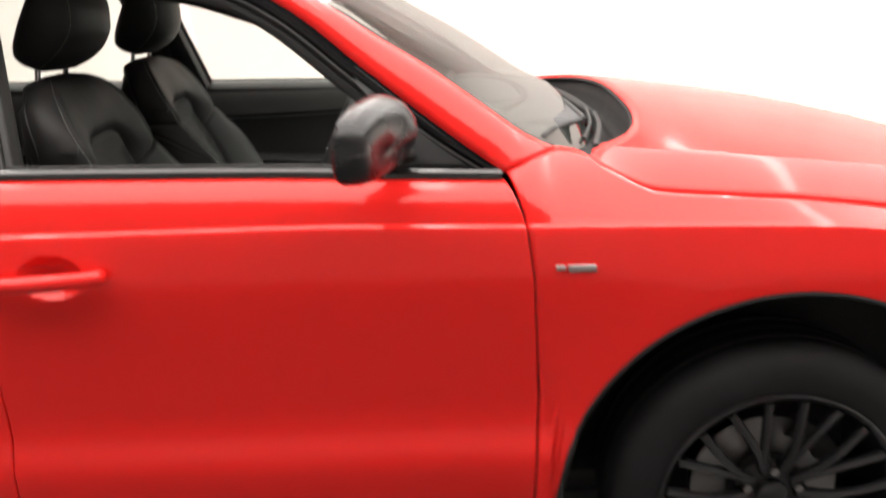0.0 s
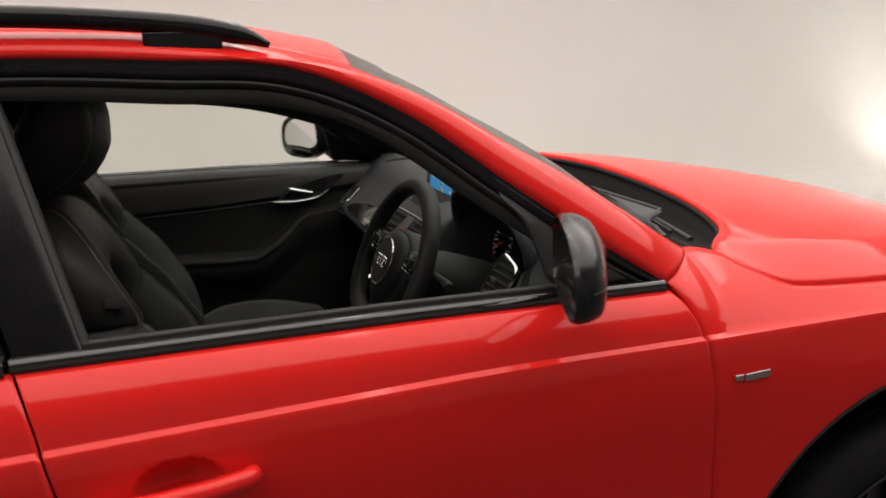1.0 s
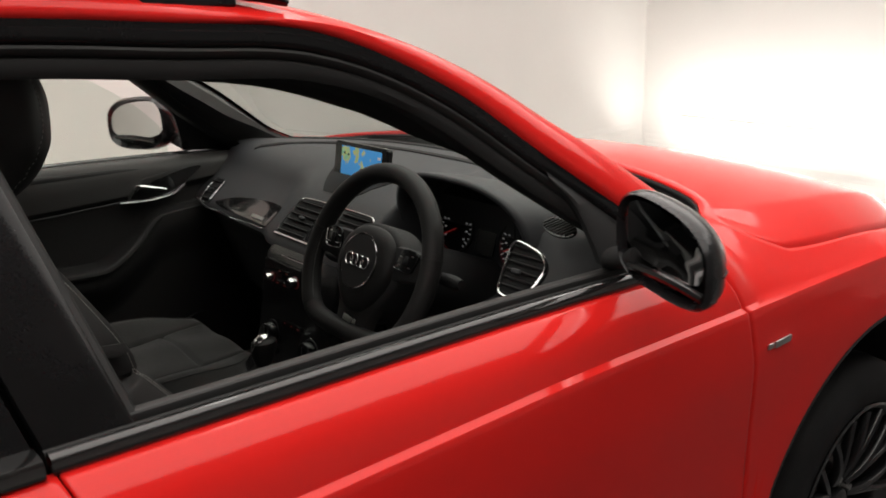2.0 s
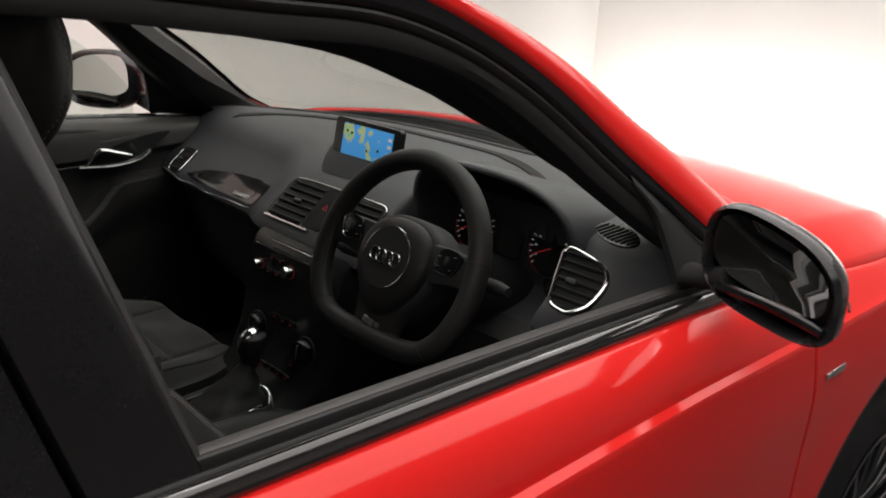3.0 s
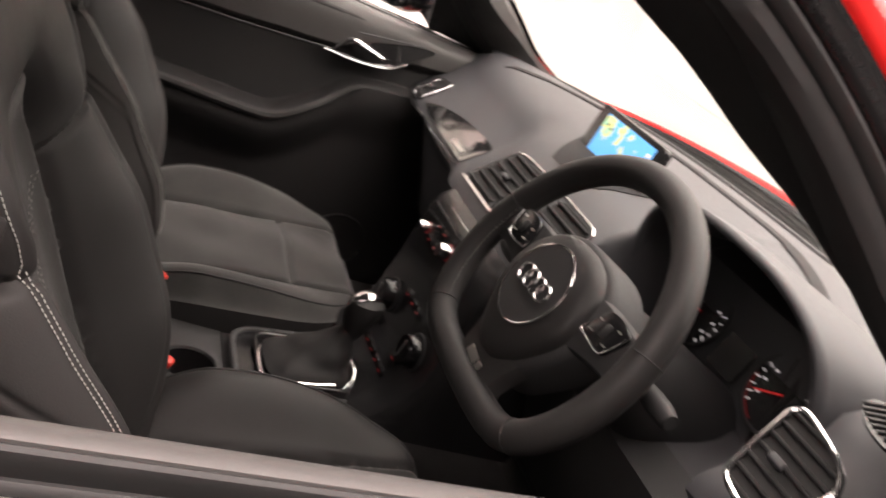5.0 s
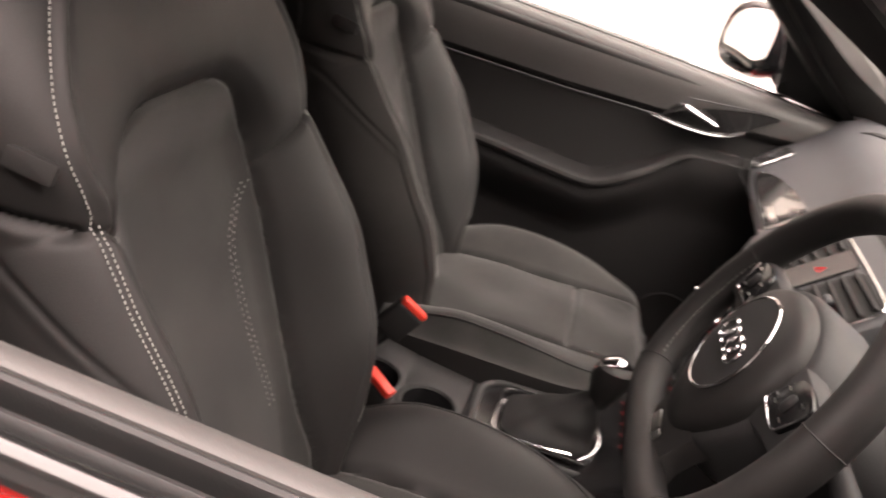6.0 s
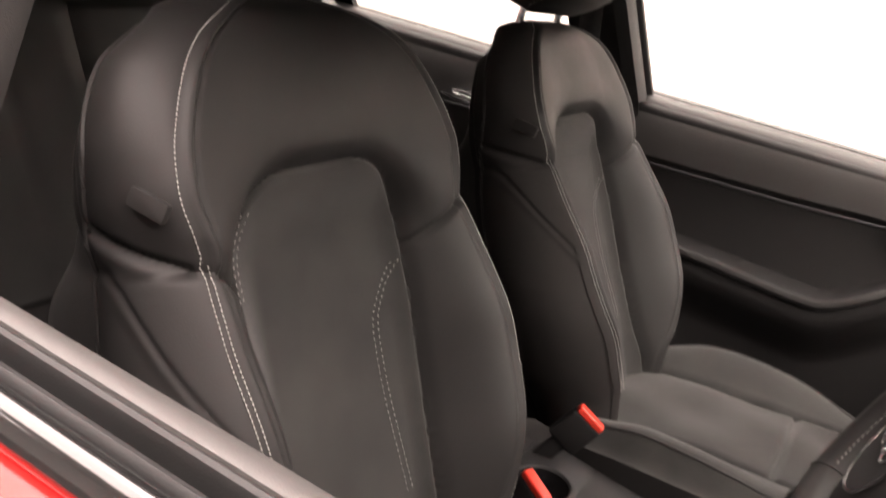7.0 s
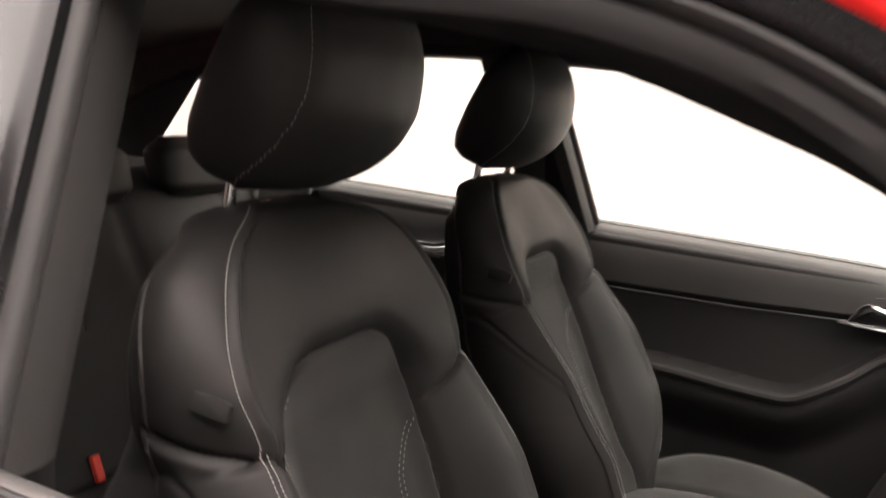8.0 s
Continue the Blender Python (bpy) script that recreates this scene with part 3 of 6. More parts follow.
for sy in SIDES:
    n = 110
    a = E1(n)
    strip, seal, inner = [], [], []
    for i, p in enumerate(a):
        t = (a[min(i + 1, n - 1)] - a[max(i - 1, 0)]).normalized()
        out = Vector((0, -0.894, 0.447))
        d = t.cross(out).normalized()
        if d[2] > 0:
            d = -d
        def off(w, deep):
            q = p + d * w - out * min(deep, 0.02) + Vector((0, 1, 0.12)) * max(0, deep - 0.02)
            return Vector((q[0], -sy * q[1], q[2]))
        wide = smooth_lerp([(-2.9, 0.03), (-2.3, 0.054), (-1.5, 0.062), (-1.3, 0.066), (-1.15, 0.064), (-1.02, 0.056), (-0.9, 0.060), (-0.7, 0.055), (-0.545, 0.03)], p[0])
        if sy > 0:
            wide *= smooth_lerp([(-1.6, 1.0), (-1.35, 0.85), (-1.1, 0.60), (-0.545, 0.52)], p[0])
        band = min(wide * 0.42, 0.034)
        strip.append([off(0.0, 0.012), off(0.0, 0.000), off(0.004, 0.003), off(0.006, 0.004), off(0.009, -0.002), off(band * 0.45, -0.005), off(band * 0.8, -0.003), off(band, 0.003), off(band + 0.001, 0.010)])
        seal.append([off(band, 0.010), off(band + 0.002, 0.005), off(band + 0.006, 0.004), off(band + 0.010, 0.008), off(band + 0.011, 0.016)])
        rest = wide - band - 0.010
        inner.append([off(band + 0.010, 0.016), off(band + 0.010 + rest * 0.2, 0.012), off(band + 0.010 + rest * 0.6, 0.014), off(band + 0.010 + rest * 0.9, 0.022), off(wide, 0.032), off(wide * 1.02, 0.050), off(wide * 0.97, 0.085 if sy < 0 else 0.07), off(wide * 0.4, 0.10 if sy < 0 else 0.08)])
    part("window_frame", grid(strip), BLACK_GLOSS, car, "gloss black window surround")
    part("window_seal", grid(seal), RUBBER, car, "black rubber window seal")
    part("door_aperture_trim", grid(inner), MATT_BLACK, car, "black inner window frame")
    # black triangle that carries the mirror
    e1 = [p for p in flip(E1(160), sy) if p[0] > -0.83]
    sail = flip(curve([(-0.758, -0.803, 1.046), (-0.768, -0.784, 1.10), (-0.788, -0.762, 1.16), (-0.822, -0.742, 1.200)], len(e1)), sy)
    rows = []
    for p, q in zip(e1, sail):
        if p[2] < 1.05:
            q = Vector((min(p[0] - 0.01, -0.56), sy * 0.806, 1.042)).lerp(q, (p[2] - 1.036) / 0.014)
        d = q - p
        rows.append([p + d * s - Vector((0, sy * o, 0)) for s, o in ((0.04, 0.004), (0.3, 0.008), (0.6, 0.010), (0.92, 0.010), (1.0, 0.014), (1.0, 0.024))])
    part("mirror_sail", grid(rows), BLACK_TRIM, car, "black triangular mirror base panel")

    # belt line: outer strip, slot, inner seal, soft sill
    xs = np.linspace(-1.585, -0.55, 44)
    outer = [[Vector((x, sy * y, belt(x) + z)) for y, z in ((0.822, -0.018), (0.8255, -0.012), (0.8255, -0.006), (0.8235, 0.000), (0.8195, 0.0045), (0.8150, 0.0060), (0.8105, 0.0048), (0.8065, 0.001), (0.8045, -0.006), (0.804, -0.03))] for x in xs]
    part("belt_strip", grid(outer), STRIP_GLOSS, car, "gloss black strip along the window sill")
    rub = [[Vector((x, sy * y, belt(x) + z)) for y, z in ((0.803, -0.03), (0.8025, -0.006), (0.8010, -0.001), (0.7985, 0.0010), (0.7955, 0.0002), (0.7935, -0.003), (0.792, -0.03))] for x in xs]
    part("outer_window_seal", grid(rub), RUBBER, car, "black rubber window lip")
    rub = [[Vector((x, sy * y, belt(x) + z)) for y, z in ((0.786, -0.03), (0.7855, -0.001), (0.784, 0.0035), (0.7815, 0.005), (0.779, 0.0035), (0.7775, 0.000), (0.776, -0.01))] for x in xs]
    part("inner_window_seal", grid(rub), RUBBER, car, "black rubber inner window lip")

    # rear door and quarter belt strip
    xs = np.linspace(-2.75, -1.592, 30)
    outer = [[Vector((x, sy * (y - 0.05 * max(0, -2.4 - x)), belt(x) + z)) for y, z in ((0.824, -0.016), (0.829, -0.012), (0.829, -0.002), (0.824, 0.004), (0.814, 0.005), (0.790, 0.003))] for x in xs]
    part("belt_strip", grid(outer), STRIP_GLOSS, car, "gloss black strip along the window sill")

    # centre pillar, outside
    def pillar_x(z):
        return -1.497 - 0.25 * (z - 1.075)

    zs = np.linspace(1.055, 1.425, 14)
    yy = lambda z: 0.802 - 0.5 * (z - 1.05)
    def pillar_rows(prof):
        return [[Vector((pillar_x(z) + dx, sy * (yy(z) + dy), z)) for dx, dy in prof] for z in zs]

    part("pillar_cover", grid(pillar_rows([(0.0, -0.014), (-0.001, -0.004), (-0.006, 0.0), (-0.018, 0.001), (-0.088, 0.001), (-0.092, -0.02)])), BLACK_GLOSS, car, "gloss black centre pillar cover")
    part("pillar_seal", grid(pillar_rows([(-0.003, -0.014), (0.006, -0.017), (0.010, -0.024), (0.009, -0.033), (0.003, -0.039), (-0.006, -0.041)])), RUBBER, car, "rounded black rubber door seal")
    part("pillar_edge", grid(pillar_rows([(-0.006, -0.040), (0.000, -0.044), (0.002, -0.075), (-0.004, -0.092), (-0.03, -0.10)])), DOORCARD, car, "matt grey door frame edge")
    rows = [[Vector((pillar_x(z) - 0.096, sy * (yy(z) - 0.02), z)), Vector((pillar_x(z) - 0.097, sy * yy(z), z)), Vector((pillar_x(z) - 0.165, sy * (yy(z) + 0.001), z)), Vector((pillar_x(z) - 0.168, sy * (yy(z) - 0.015), z))] for z in zs]
    part("rear_door_pillar_cover", grid(rows), BLACK_GLOSS, car, "gloss black rear door pillar cover")

    # rear side glass
    e3 = [p for p in flip(E3(160), sy) if p[0] < -1.66]
    rows = [[Vector((p[0], sy * (0.795 - 0.05 * max(0, -2.4 - p[0])), belt(p[0]))) * (1 - s) + (p + Vector((0, sy * 0.012, 0.01))) * s for s in (0, 0.25, 0.5, 0.75, 1)] for p in e3]
    ob = part("rear_side_glass", grid(rows), PRIVACY if sy < 0 else GLASS, car, "dark tinted rear side window" if sy < 0 else "rear side window")
    ob.visible_shadow = False
    # bar between rear door glass and quarter glass
    part("rear_window_bar", grid([[Vector((x - 0.3 * (z - 1.07), sy * (0.802 - 0.48 * (z - 1.05) - o), z)) for x, o in ((-2.27, 0.02), (-2.27, 0), (-2.33, 0), (-2.33, 0.02))] for z in np.linspace(1.06, 1.37, 6)]), BLACK_GLOSS, car)
    if sy > 0:  # the passenger's window is up
        e3 = [p for p in flip(E3(160), sy) if p[0] > -1.53]
        rows = [[Vector((p[0], sy * 0.785, belt(p[0]) - 0.01)) * (1 - s) + (p + Vector((0, sy * 0.012, 0.01))) * s for s in (0, 0.25, 0.5, 0.75, 1)] for p in e3]
        part("door_glass", grid(rows), GLASS, car, "raised clear passenger window").visible_shadow = False
    # rear pillar, red
    inner_edge = flip(curve([(-2.56, -0.668, 1.315), (-2.70, -0.705, 1.20), (-2.82, -0.745, 1.09)], 14), sy)
    outer_edge = flip(curve([(-2.64, -0.652, 1.33), (-2.86, -0.692, 1.21), (-3.08, -0.715, 1.09)], 14), sy)
    part("rear_pillar", grid([[p.lerp(q, s) for s in (0, 0.3, 0.6, 1)] for p, q in zip(inner_edge, outer_edge)]), PAINT, car, "red rear pillar", thick=0.01)

# ---- ends of the car ----
def end_cap(name, x_of, z0, z1, half, mat, label):
    rows = [[Vector((x_of(k, z), half(z) * k, z)) for k in np.linspace(-1, 1, 33)] for z in np.linspace(z0, z1, 14)]
    return part(name, grid(rows), mat, car, label, thick=0.012)


end_cap("front_bumper", lambda k, z: 0.935 - 0.20 * abs(k) ** 2.6 - 0.10 * max(0, z - 0.55) ** 1.2 + 0.02 * math.sin((z - 0.2) * 9), 0.20, 0.78, lambda z: 0.815 - 0.10 * max(0, z - 0.6), PAINT, "red front bumper")
part("grille", plate(rounded(0.62, 0.34, 0.08), 0.03, frame_axes((0.955, 0, 0.56), (0, 1, 0), (-0.1, 0, 1)), 0.004), BLACK_GLOSS, car, "black radiator grille")
for k in range(7):
    part("grille_bar", box((0.012, 0.54, 0.010), (0.962 - 0.004 * k, 0, 0.43 + 0.043 * k), soft=0.003), BLACK_TRIM, car)
for sy in SIDES:
    part("headlamp", tube(curve([(0.90, sy * 0.42, 0.72), (0.85, sy * 0.56, 0.735), (0.76, sy * 0.70, 0.765), (0.66, sy * 0.775, 0.80)], 16), [0.045 + 0.02 * math.sin(math.pi * i / 15) for i in range(16)], 14), LAMP_LENS, car, "clear headlamp")
    part("tail_lamp", tube(curve([(-3.33, sy * 0.50, 0.93), (-3.28, sy * 0.62, 0.94), (-3.16, sy * 0.77, 0.95)], 12), 0.045, 14), RED_LENS, car, "red tail lamp")
end_cap("rear_bumper", lambda k, z: -3.42 + 0.19 * abs(k) ** 2.6 + 0.05 * max(0, z - 0.5), 0.22, 0.72, lambda z: 0.80, PAINT, "red rear bumper")
end_cap("tailgate_trim", lambda k, z: -3.32 + 0.10 * abs(k) ** 2.4 + 0.60 * max(0, z - 0.95) ** 1.1, 0.722, 1.24, lambda z: 0.70 - 0.22 * max(0, z - 0.75), DOORCARD, "black inner tailgate trim")
end_cap("tailgate", lambda k, z: -3.37 + 0.12 * abs(k) ** 2.4 + 0.62 * max(0, z - 0.95) ** 1.1, 0.722, 1.26, lambda z: 0.74 - 0.22 * max(0, z - 0.75), PAINT, "red tailgate")


# ---- wheels ----
def wheel(cx, sy):
    R, w = 0.343, 0.1175
    prof = [(0.243, -w + 0.012), (0.25, -w + 0.002), (0.275, -w - 0.003), (0.305, -w), (0.327, -w + 0.012), (0.338, -w + 0.030), (R, -0.05), (R + 0.001, 0), (R, 0.05), (0.338, w - 0.030), (0.327, w - 0.012), (0.305, w), (0.275, w + 0.003), (0.25, w - 0.002), (0.243, w - 0.012)]
    m = Matrix.Translation((cx, sy * 0.775, 0.343)) @ (Matrix.Identity(4) if sy < 0 else Matrix.Rotation(math.pi, 4, "Z"))
    grooves = [lathe([(R + 0.0015, y - 0.004), (R - 0.006, y), (R + 0.0015, y + 0.004)], 64) for y in (-0.045, 0.0, 0.045)]
    tyre = part("wheel", move(lathe(prof, 72), m), TYRE, car, "black tyre on a black multi-spoke alloy rim")
    part("tread_groove", move(join(*grooves), m), RUBBER, tyre)
    rimp = [(0.244, -w + 0.006), (0.249, -w - 0.001), (0.244, -w - 0.004), (0.236, -w + 0.002), (0.228, -w + 0.02), (0.218, -0.03), (0.216, 0.08), (0.236, w - 0.006)]
    part("rim", move(lathe(rimp, 72), m), RIM_BLACK, tyre, "black alloy rim")
    for k in range(10):
        a = 2 * math.pi * k / 10
        for s in (-1, 1):
            pts = [(0.055, a, -0.070), (0.11, a + s * 0.05, -0.092), (0.17, a + s * 0.115, -0.103), (0.232, a + s * 0.165, -0.106)]
            p = curve([(r * math.cos(t), y, r * math.sin(t)) for r, t, y in pts], 9)
            part("spoke", move(tube(p, [0.0125, 0.012, 0.011, 0.010, 0.0095, 0.009, 0.009, 0.0095, 0.011], 8, up=(0, 1, 0), flat=1.2), m), RIM_BLACK, tyre)
    part("hub_cap", move(lathe([(0.0, -0.094), (0.025, -0.093), (0.032, -0.088), (0.034, -0.07), (0.075, -0.066), (0.08, -0.04)], 32), m), RIM_BLACK, tyre)
    for k in range(5):
        a = 2 * math.pi * k / 5 + 0.3
        part("wheel_bolt", move(lathe([(0, -0.086), (0.009, -0.086), (0.011, -0.07)], 6), m @ Matrix.Translation((0.056 * math.cos(a), 0, 0.056 * math.sin(a)))), DISC, tyre)
    part("brake_disc", move(lathe([(0.06, -0.03), (0.155, -0.03), (0.157, -0.02), (0.155, -0.005), (0.06, -0.005)], 48), m), DISC, tyre, "steel brake disc")
    part("brake_caliper", move(tube(curve([(0.145 * math.cos(t), -0.028, 0.145 * math.sin(t)) for t in (0.5, 0.75, 1.0, 1.25)], 8), 0.03, 8), m), DASH_LOW, tyre)


for cx, _, _ in ARCHES:
    for sy in SIDES:
        wheel(cx, sy)

# ---- door furniture ----
for sy in SIDES:
    for x0, dz in ((-1.395, 0.0), (-2.16, 0.012)):
        zc = 0.886 + dz
        yb = side_y(x0 - 0.12, zc)
        pts = curve([(x0 - 0.103, sy * (yb + 0.004), zc - 0.004), (x0 - 0.092, sy * (yb + 0.022), zc - 0.004), (x0 - 0.03, sy * (yb + 0.036), zc), (x0 + 0.04, sy * (yb + 0.036), zc + 0.003), (x0 + 0.093, sy * (yb + 0.024), zc + 0.004), (x0 + 0.104, sy * (yb + 0.004), zc + 0.004)], 24)
        rad = [0.010 + 0.006 * math.sin(math.pi * i / 23) ** 0.4 for i in range(24)]
        grip = part("door_handle", tube(pts, rad, 12, flat=0.95, up=(0, 1, 0)), PAINT, car, "red pull handle")
        if x0 > -1.5:
            part("key_lock", move(lathe([(0, -0.006), (0.007, -0.006), (0.009, 0.0)], 16), Matrix.Translation((x0 - 0.092, sy * (yb + 0.036), zc - 0.004)) @ (Matrix.Identity(4) if sy < 0 else Matrix.Rotation(math.pi, 4, "Z"))), BLACK_TRIM, grip)

# fender badge: plain bar shapes
for sy in SIDES:
    x, z = -0.42, 0.872
    y = side_y(x, z)
    b = part("fender_badge", box((0.052, 0.004, 0.013), (x + 0.010, sy * (y + 0.003), z), soft=0.0015), ALU, car, "small silver fender badge")
    part("badge_chip", box((0.018, 0.004, 0.010), (x - 0.030, sy * (y + 0.003), z + 0.002), soft=0.0015), ALU, b)


def door_mirror(sy):
    """Shell lofted from the glass edge towards the front."""
    def ring(y0, y1, z0, z1, x, yaw, n=40, lean=0.0):
        out = []
        for k in range(n):
            a = 2 * math.pi * k / n
            c, s = math.cos(a), math.sin(a)
            u = 0.5 + 0.5 * math.copysign(abs(c) ** 0.62, c)
            v = 0.5 + 0.5 * math.copysign(abs(s) ** 0.62, s)
            y = y0 + (y1 - y0) * u
            top = z1 - 0.030 * u**2.2
            z = (z0 + 0.012 * (1 - u)) + (top - z0 - 0.012 * (1 - u)) * v
            out.append(Vector((x + back + yaw * (u - 0.5), sy * y, z)))
        return out

    Y0, Y1, Z0, Z1 = (0.812, 1.024, 1.052, 1.200) if sy < 0 else (0.800, 1.052, 1.046, 1.214)
    back = 0.0 if sy < 0 else -0.030
    rows = [ring(Y0 + 0.012, Y1 - 0.016, Z0 + 0.012, Z1 - 0.012, -0.790, -0.07), ring(Y0 + 0.004, Y1 - 0.006, Z0 + 0.004, Z1 - 0.004, -0.806, -0.072), ring(Y0, Y1, Z0, Z1, -0.800, -0.072), ring(Y0, Y1, Z0, Z1, -0.782, -0.074),
            ring(Y0 + 0.004, Y1 - 0.008, Z0 + 0.004, Z1 - 0.004, -0.765, -0.058), ring(Y0 + 0.012, Y1 - 0.025, Z0 + 0.014, Z1 - 0.014, -0.748, -0.062), ring(Y0 + 0.03, Y1 - 0.055, Z0 + 0.034, Z1 - 0.036, -0.735, -0.06), ring(Y0 + 0.06, Y1 - 0.09, Z0 + 0.055, Z1 - 0.06, -0.728, -0.05)]
    shell = part("door_mirror", grid(rows, True, False), MIRROR_SHELL, car, "satin black door mirror")
    part("mirror_cap", grid(rows[-1:] + [[sum(rows[-1], Vector()) / 40 + Vector((0.003, 0, 0))] * 40], True), MIRROR_SHELL, shell)
    face = ring(Y0 + 0.014, Y1 - 0.018, Z0 + 0.036, Z1 - 0.014, -0.797, -0.07)
    face = [p + Vector(((0.09 if sy > 0 else -0.04) * (p[2] - 1.13), 0, 0)) for p in face]
    mid = sum(face, Vector()) / len(face)
    rows = [[mid + (p - mid) * s + Vector((0.005 * (1 - s * s), 0, 0)) for p in face] for s in (1, 0.75, 0.5, 0.25, 0.01)]
    part("mirror_glass", grid(rows, True), MIRROR, shell, "silvered mirror glass")
    part("mirror_lower_bezel", tube([(back - 0.775 - 0.34 * (y - 0.84), sy * y, 1.082 + 0.006 * math.sin((y - 0.84) * 16)) for y in np.linspace(0.848, 1.010, 14)], 0.007, 8), BLACK_GLOSS, shell)
    part("mirror_arm", tube(curve([(-0.735, sy * 0.785, 1.070), (-0.745, sy * 0.82, 1.078), (-0.755, sy * 0.86, 1.095)], 8), [0.018, 0.016, 0.015, 0.015, 0.015, 0.016, 0.018, 0.020], 20, up=(1, 0, 0), flat=1.5), MATT_BLACK, shell)
    part("mirror_seam", tube(curve([(-0.775, sy * 0.985, 1.118), (-0.79, sy * 1.014, 1.116), (-0.815, sy * 1.026, 1.114)], 10), 0.0015, 8), RUBBER, shell)


for sy in SIDES:
    door_mirror(sy)


# ---- cabin: dashboard ----
def dash_section(y):
    """Points (x, z) of the dashboard from the windscreen to the footwell, at y."""
    tail = 0.05 * (abs(y) / 0.75) ** 3
    side = step(0.16, 0.28, abs(y)) * 0.035
    top = [(-0.36, 1.100), (-0.45, 1.107), (-0.55, 1.104), (-0.62, 1.093), (-0.69, 1.068)]
    face = [(-0.735, 1.040), (-0.775, 1.000), (-0.815, 0.965), (-0.835, 0.948), (-0.840, 0.930), (-0.822, 0.912), (-0.79, 0.88), (-0.76, 0.80), (-0.71, 0.66), (-0.55, 0.50)]
    side_in = (abs(y) / 0.72) ** 2.5
    pts = [(x + tail * i / 4 - 0.13 * side_in * (1 - i / 4), z - 0.012 * (abs(y) / 0.7) ** 2 - 0.012 * side_in * (1 - i / 4)) for i, (x, z) in enumerate(top)] + [(x + side + tail, z) for x, z in face]
    w = step(-0.545, -0.515, y) * (1 - step(-0.195, -0.165, y))
    if w > 0:
        hole = [(-0.36, 1.100), (-0.45, 1.105), (-0.52, 1.098), (-0.56, 1.086), (-0.60, 1.07), (-0.605, 1.04), (-0.61, 1.0), (-0.615, 0.96), (-0.62, 0.93), (-0.66, 0.915), (-0.72, 0.90), (-0.76, 0.87), (-0.75, 0.80), (-0.70, 0.66), (-0.55, 0.50)]
        pts = [(a * (1 - w) + c * w, b * (1 - w) + d * w) for (a, b), (c, d) in zip(pts, hole)]
    if y < -0.55:
        k = step(-0.55, -0.60, y)
        pts = [(x, z + 0.012 * k * step(-0.9, -0.7, x)) for x, z in pts]
    return pts


ys = sorted(set(np.round(np.concatenate([np.linspace(-0.735, 0.755, 70), np.linspace(-0.55, -0.51, 8), np.linspace(-0.20, -0.16, 8)]), 4)))
secs = [dash_section(y) for y in ys]
dash = part("dashboard", grid([[Vector((x, y, z)) for x, z in s[:11]] for y, s in zip(ys, secs)]), DASH, car, "dark grey soft-touch dashboard", auto=50)
part("lower_dash", grid([[Vector((x, y, z)) for x, z in s[10:]] for y, s in zip(ys, secs)]), DASH_LOW, dash, "black lower dashboard")


def dash_z(x, y):
    """Height of the dashboard's top at x, y."""
    sec = dash_section(y)[:9]
    return float(np.interp(-x, [-a for a, _ in sec], [b for _, b in sec]))


def joint_x(y):
    """Where the joint line runs across the dashboard's top."""
    if y > 0.1:
        return smooth_lerp([(0.1, -0.448), (0.2, -0.458), (0.40, -0.500), (0.565, -0.598), (0.62, -0.632)], y)
    g = max(0.0, -y - 0.10)
    return -0.448 - (1.4 * g * g if g < 0.36 else 0.181 + 0.75 * (g - 0.36))


part("dash_joint", grid([[Vector((joint_x(y) + dx, y, dash_z(joint_x(y) + dx, y) + dz)) for dx, dz in ((-0.013, -0.002), (-0.011, 0.003), (0.011, 0.003), (0.013, -0.002))] for y in np.linspace(-0.63, 0.60, 90)]), MATT_BLACK, dash, "dark joint line along the dashboard top")
part("screen_base_seal", tube([(dash_section(y)[0][0] + 0.004, y, dash_section(y)[0][1]) for y in np.linspace(-0.68, 0.70, 40)], 0.006, 8), DASH_LOW, dash, "dark seal at the windscreen base")


def face_frame(y, x, z, lean=48, yaw=0.0):
    """A pose on the sloping dash face, its z axis towards the seats and up."""
    r = Vector((math.sin(radians(yaw)), -math.cos(radians(yaw)), 0))
    up = Vector((math.sin(radians(lean)), 0, math.cos(radians(lean))))
    return frame_axes((x, y, z), r, up)


def span(ol, y):
    """Where an outline lies at height y: its least and greatest x."""
    xs = []
    for (x0, y0), (x1, y1) in zip(ol, ol[1:] + ol[:1]):
        if (y0 - y) * (y1 - y) < 0:
            xs.append(x0 + (x1 - x0) * (y - y0) / (y1 - y0))
    return (min(xs), max(xs)) if len(xs) > 1 else None


def surf(m, x, y):
    """Height of the dashboard's face over the frame m at (x, y), along the frame's z."""
    o, z = m @ Vector((x, y, 0)), Vector(m.col[2][:3])
    best = None
    sec = dash_section(o[1])
    for (x0, z0), (x1, z1) in zip(sec, sec[1:]):
        ex, ez = x1 - x0, z1 - z0
        det = z[0] * -ez + z[2] * ex
        if abs(det) < 1e-9:
            continue
        rx, rz = x0 - o[0], z0 - o[2]
        t = (rx * -ez + rz * ex) / det
        u = (z[0] * rz - z[2] * rx) / det
        if -0.02 <= u <= 1.02 and abs(t) < 0.06 and (best is None or abs(t) < abs(best)):
            best = t
    return best if best is not None else 0.0


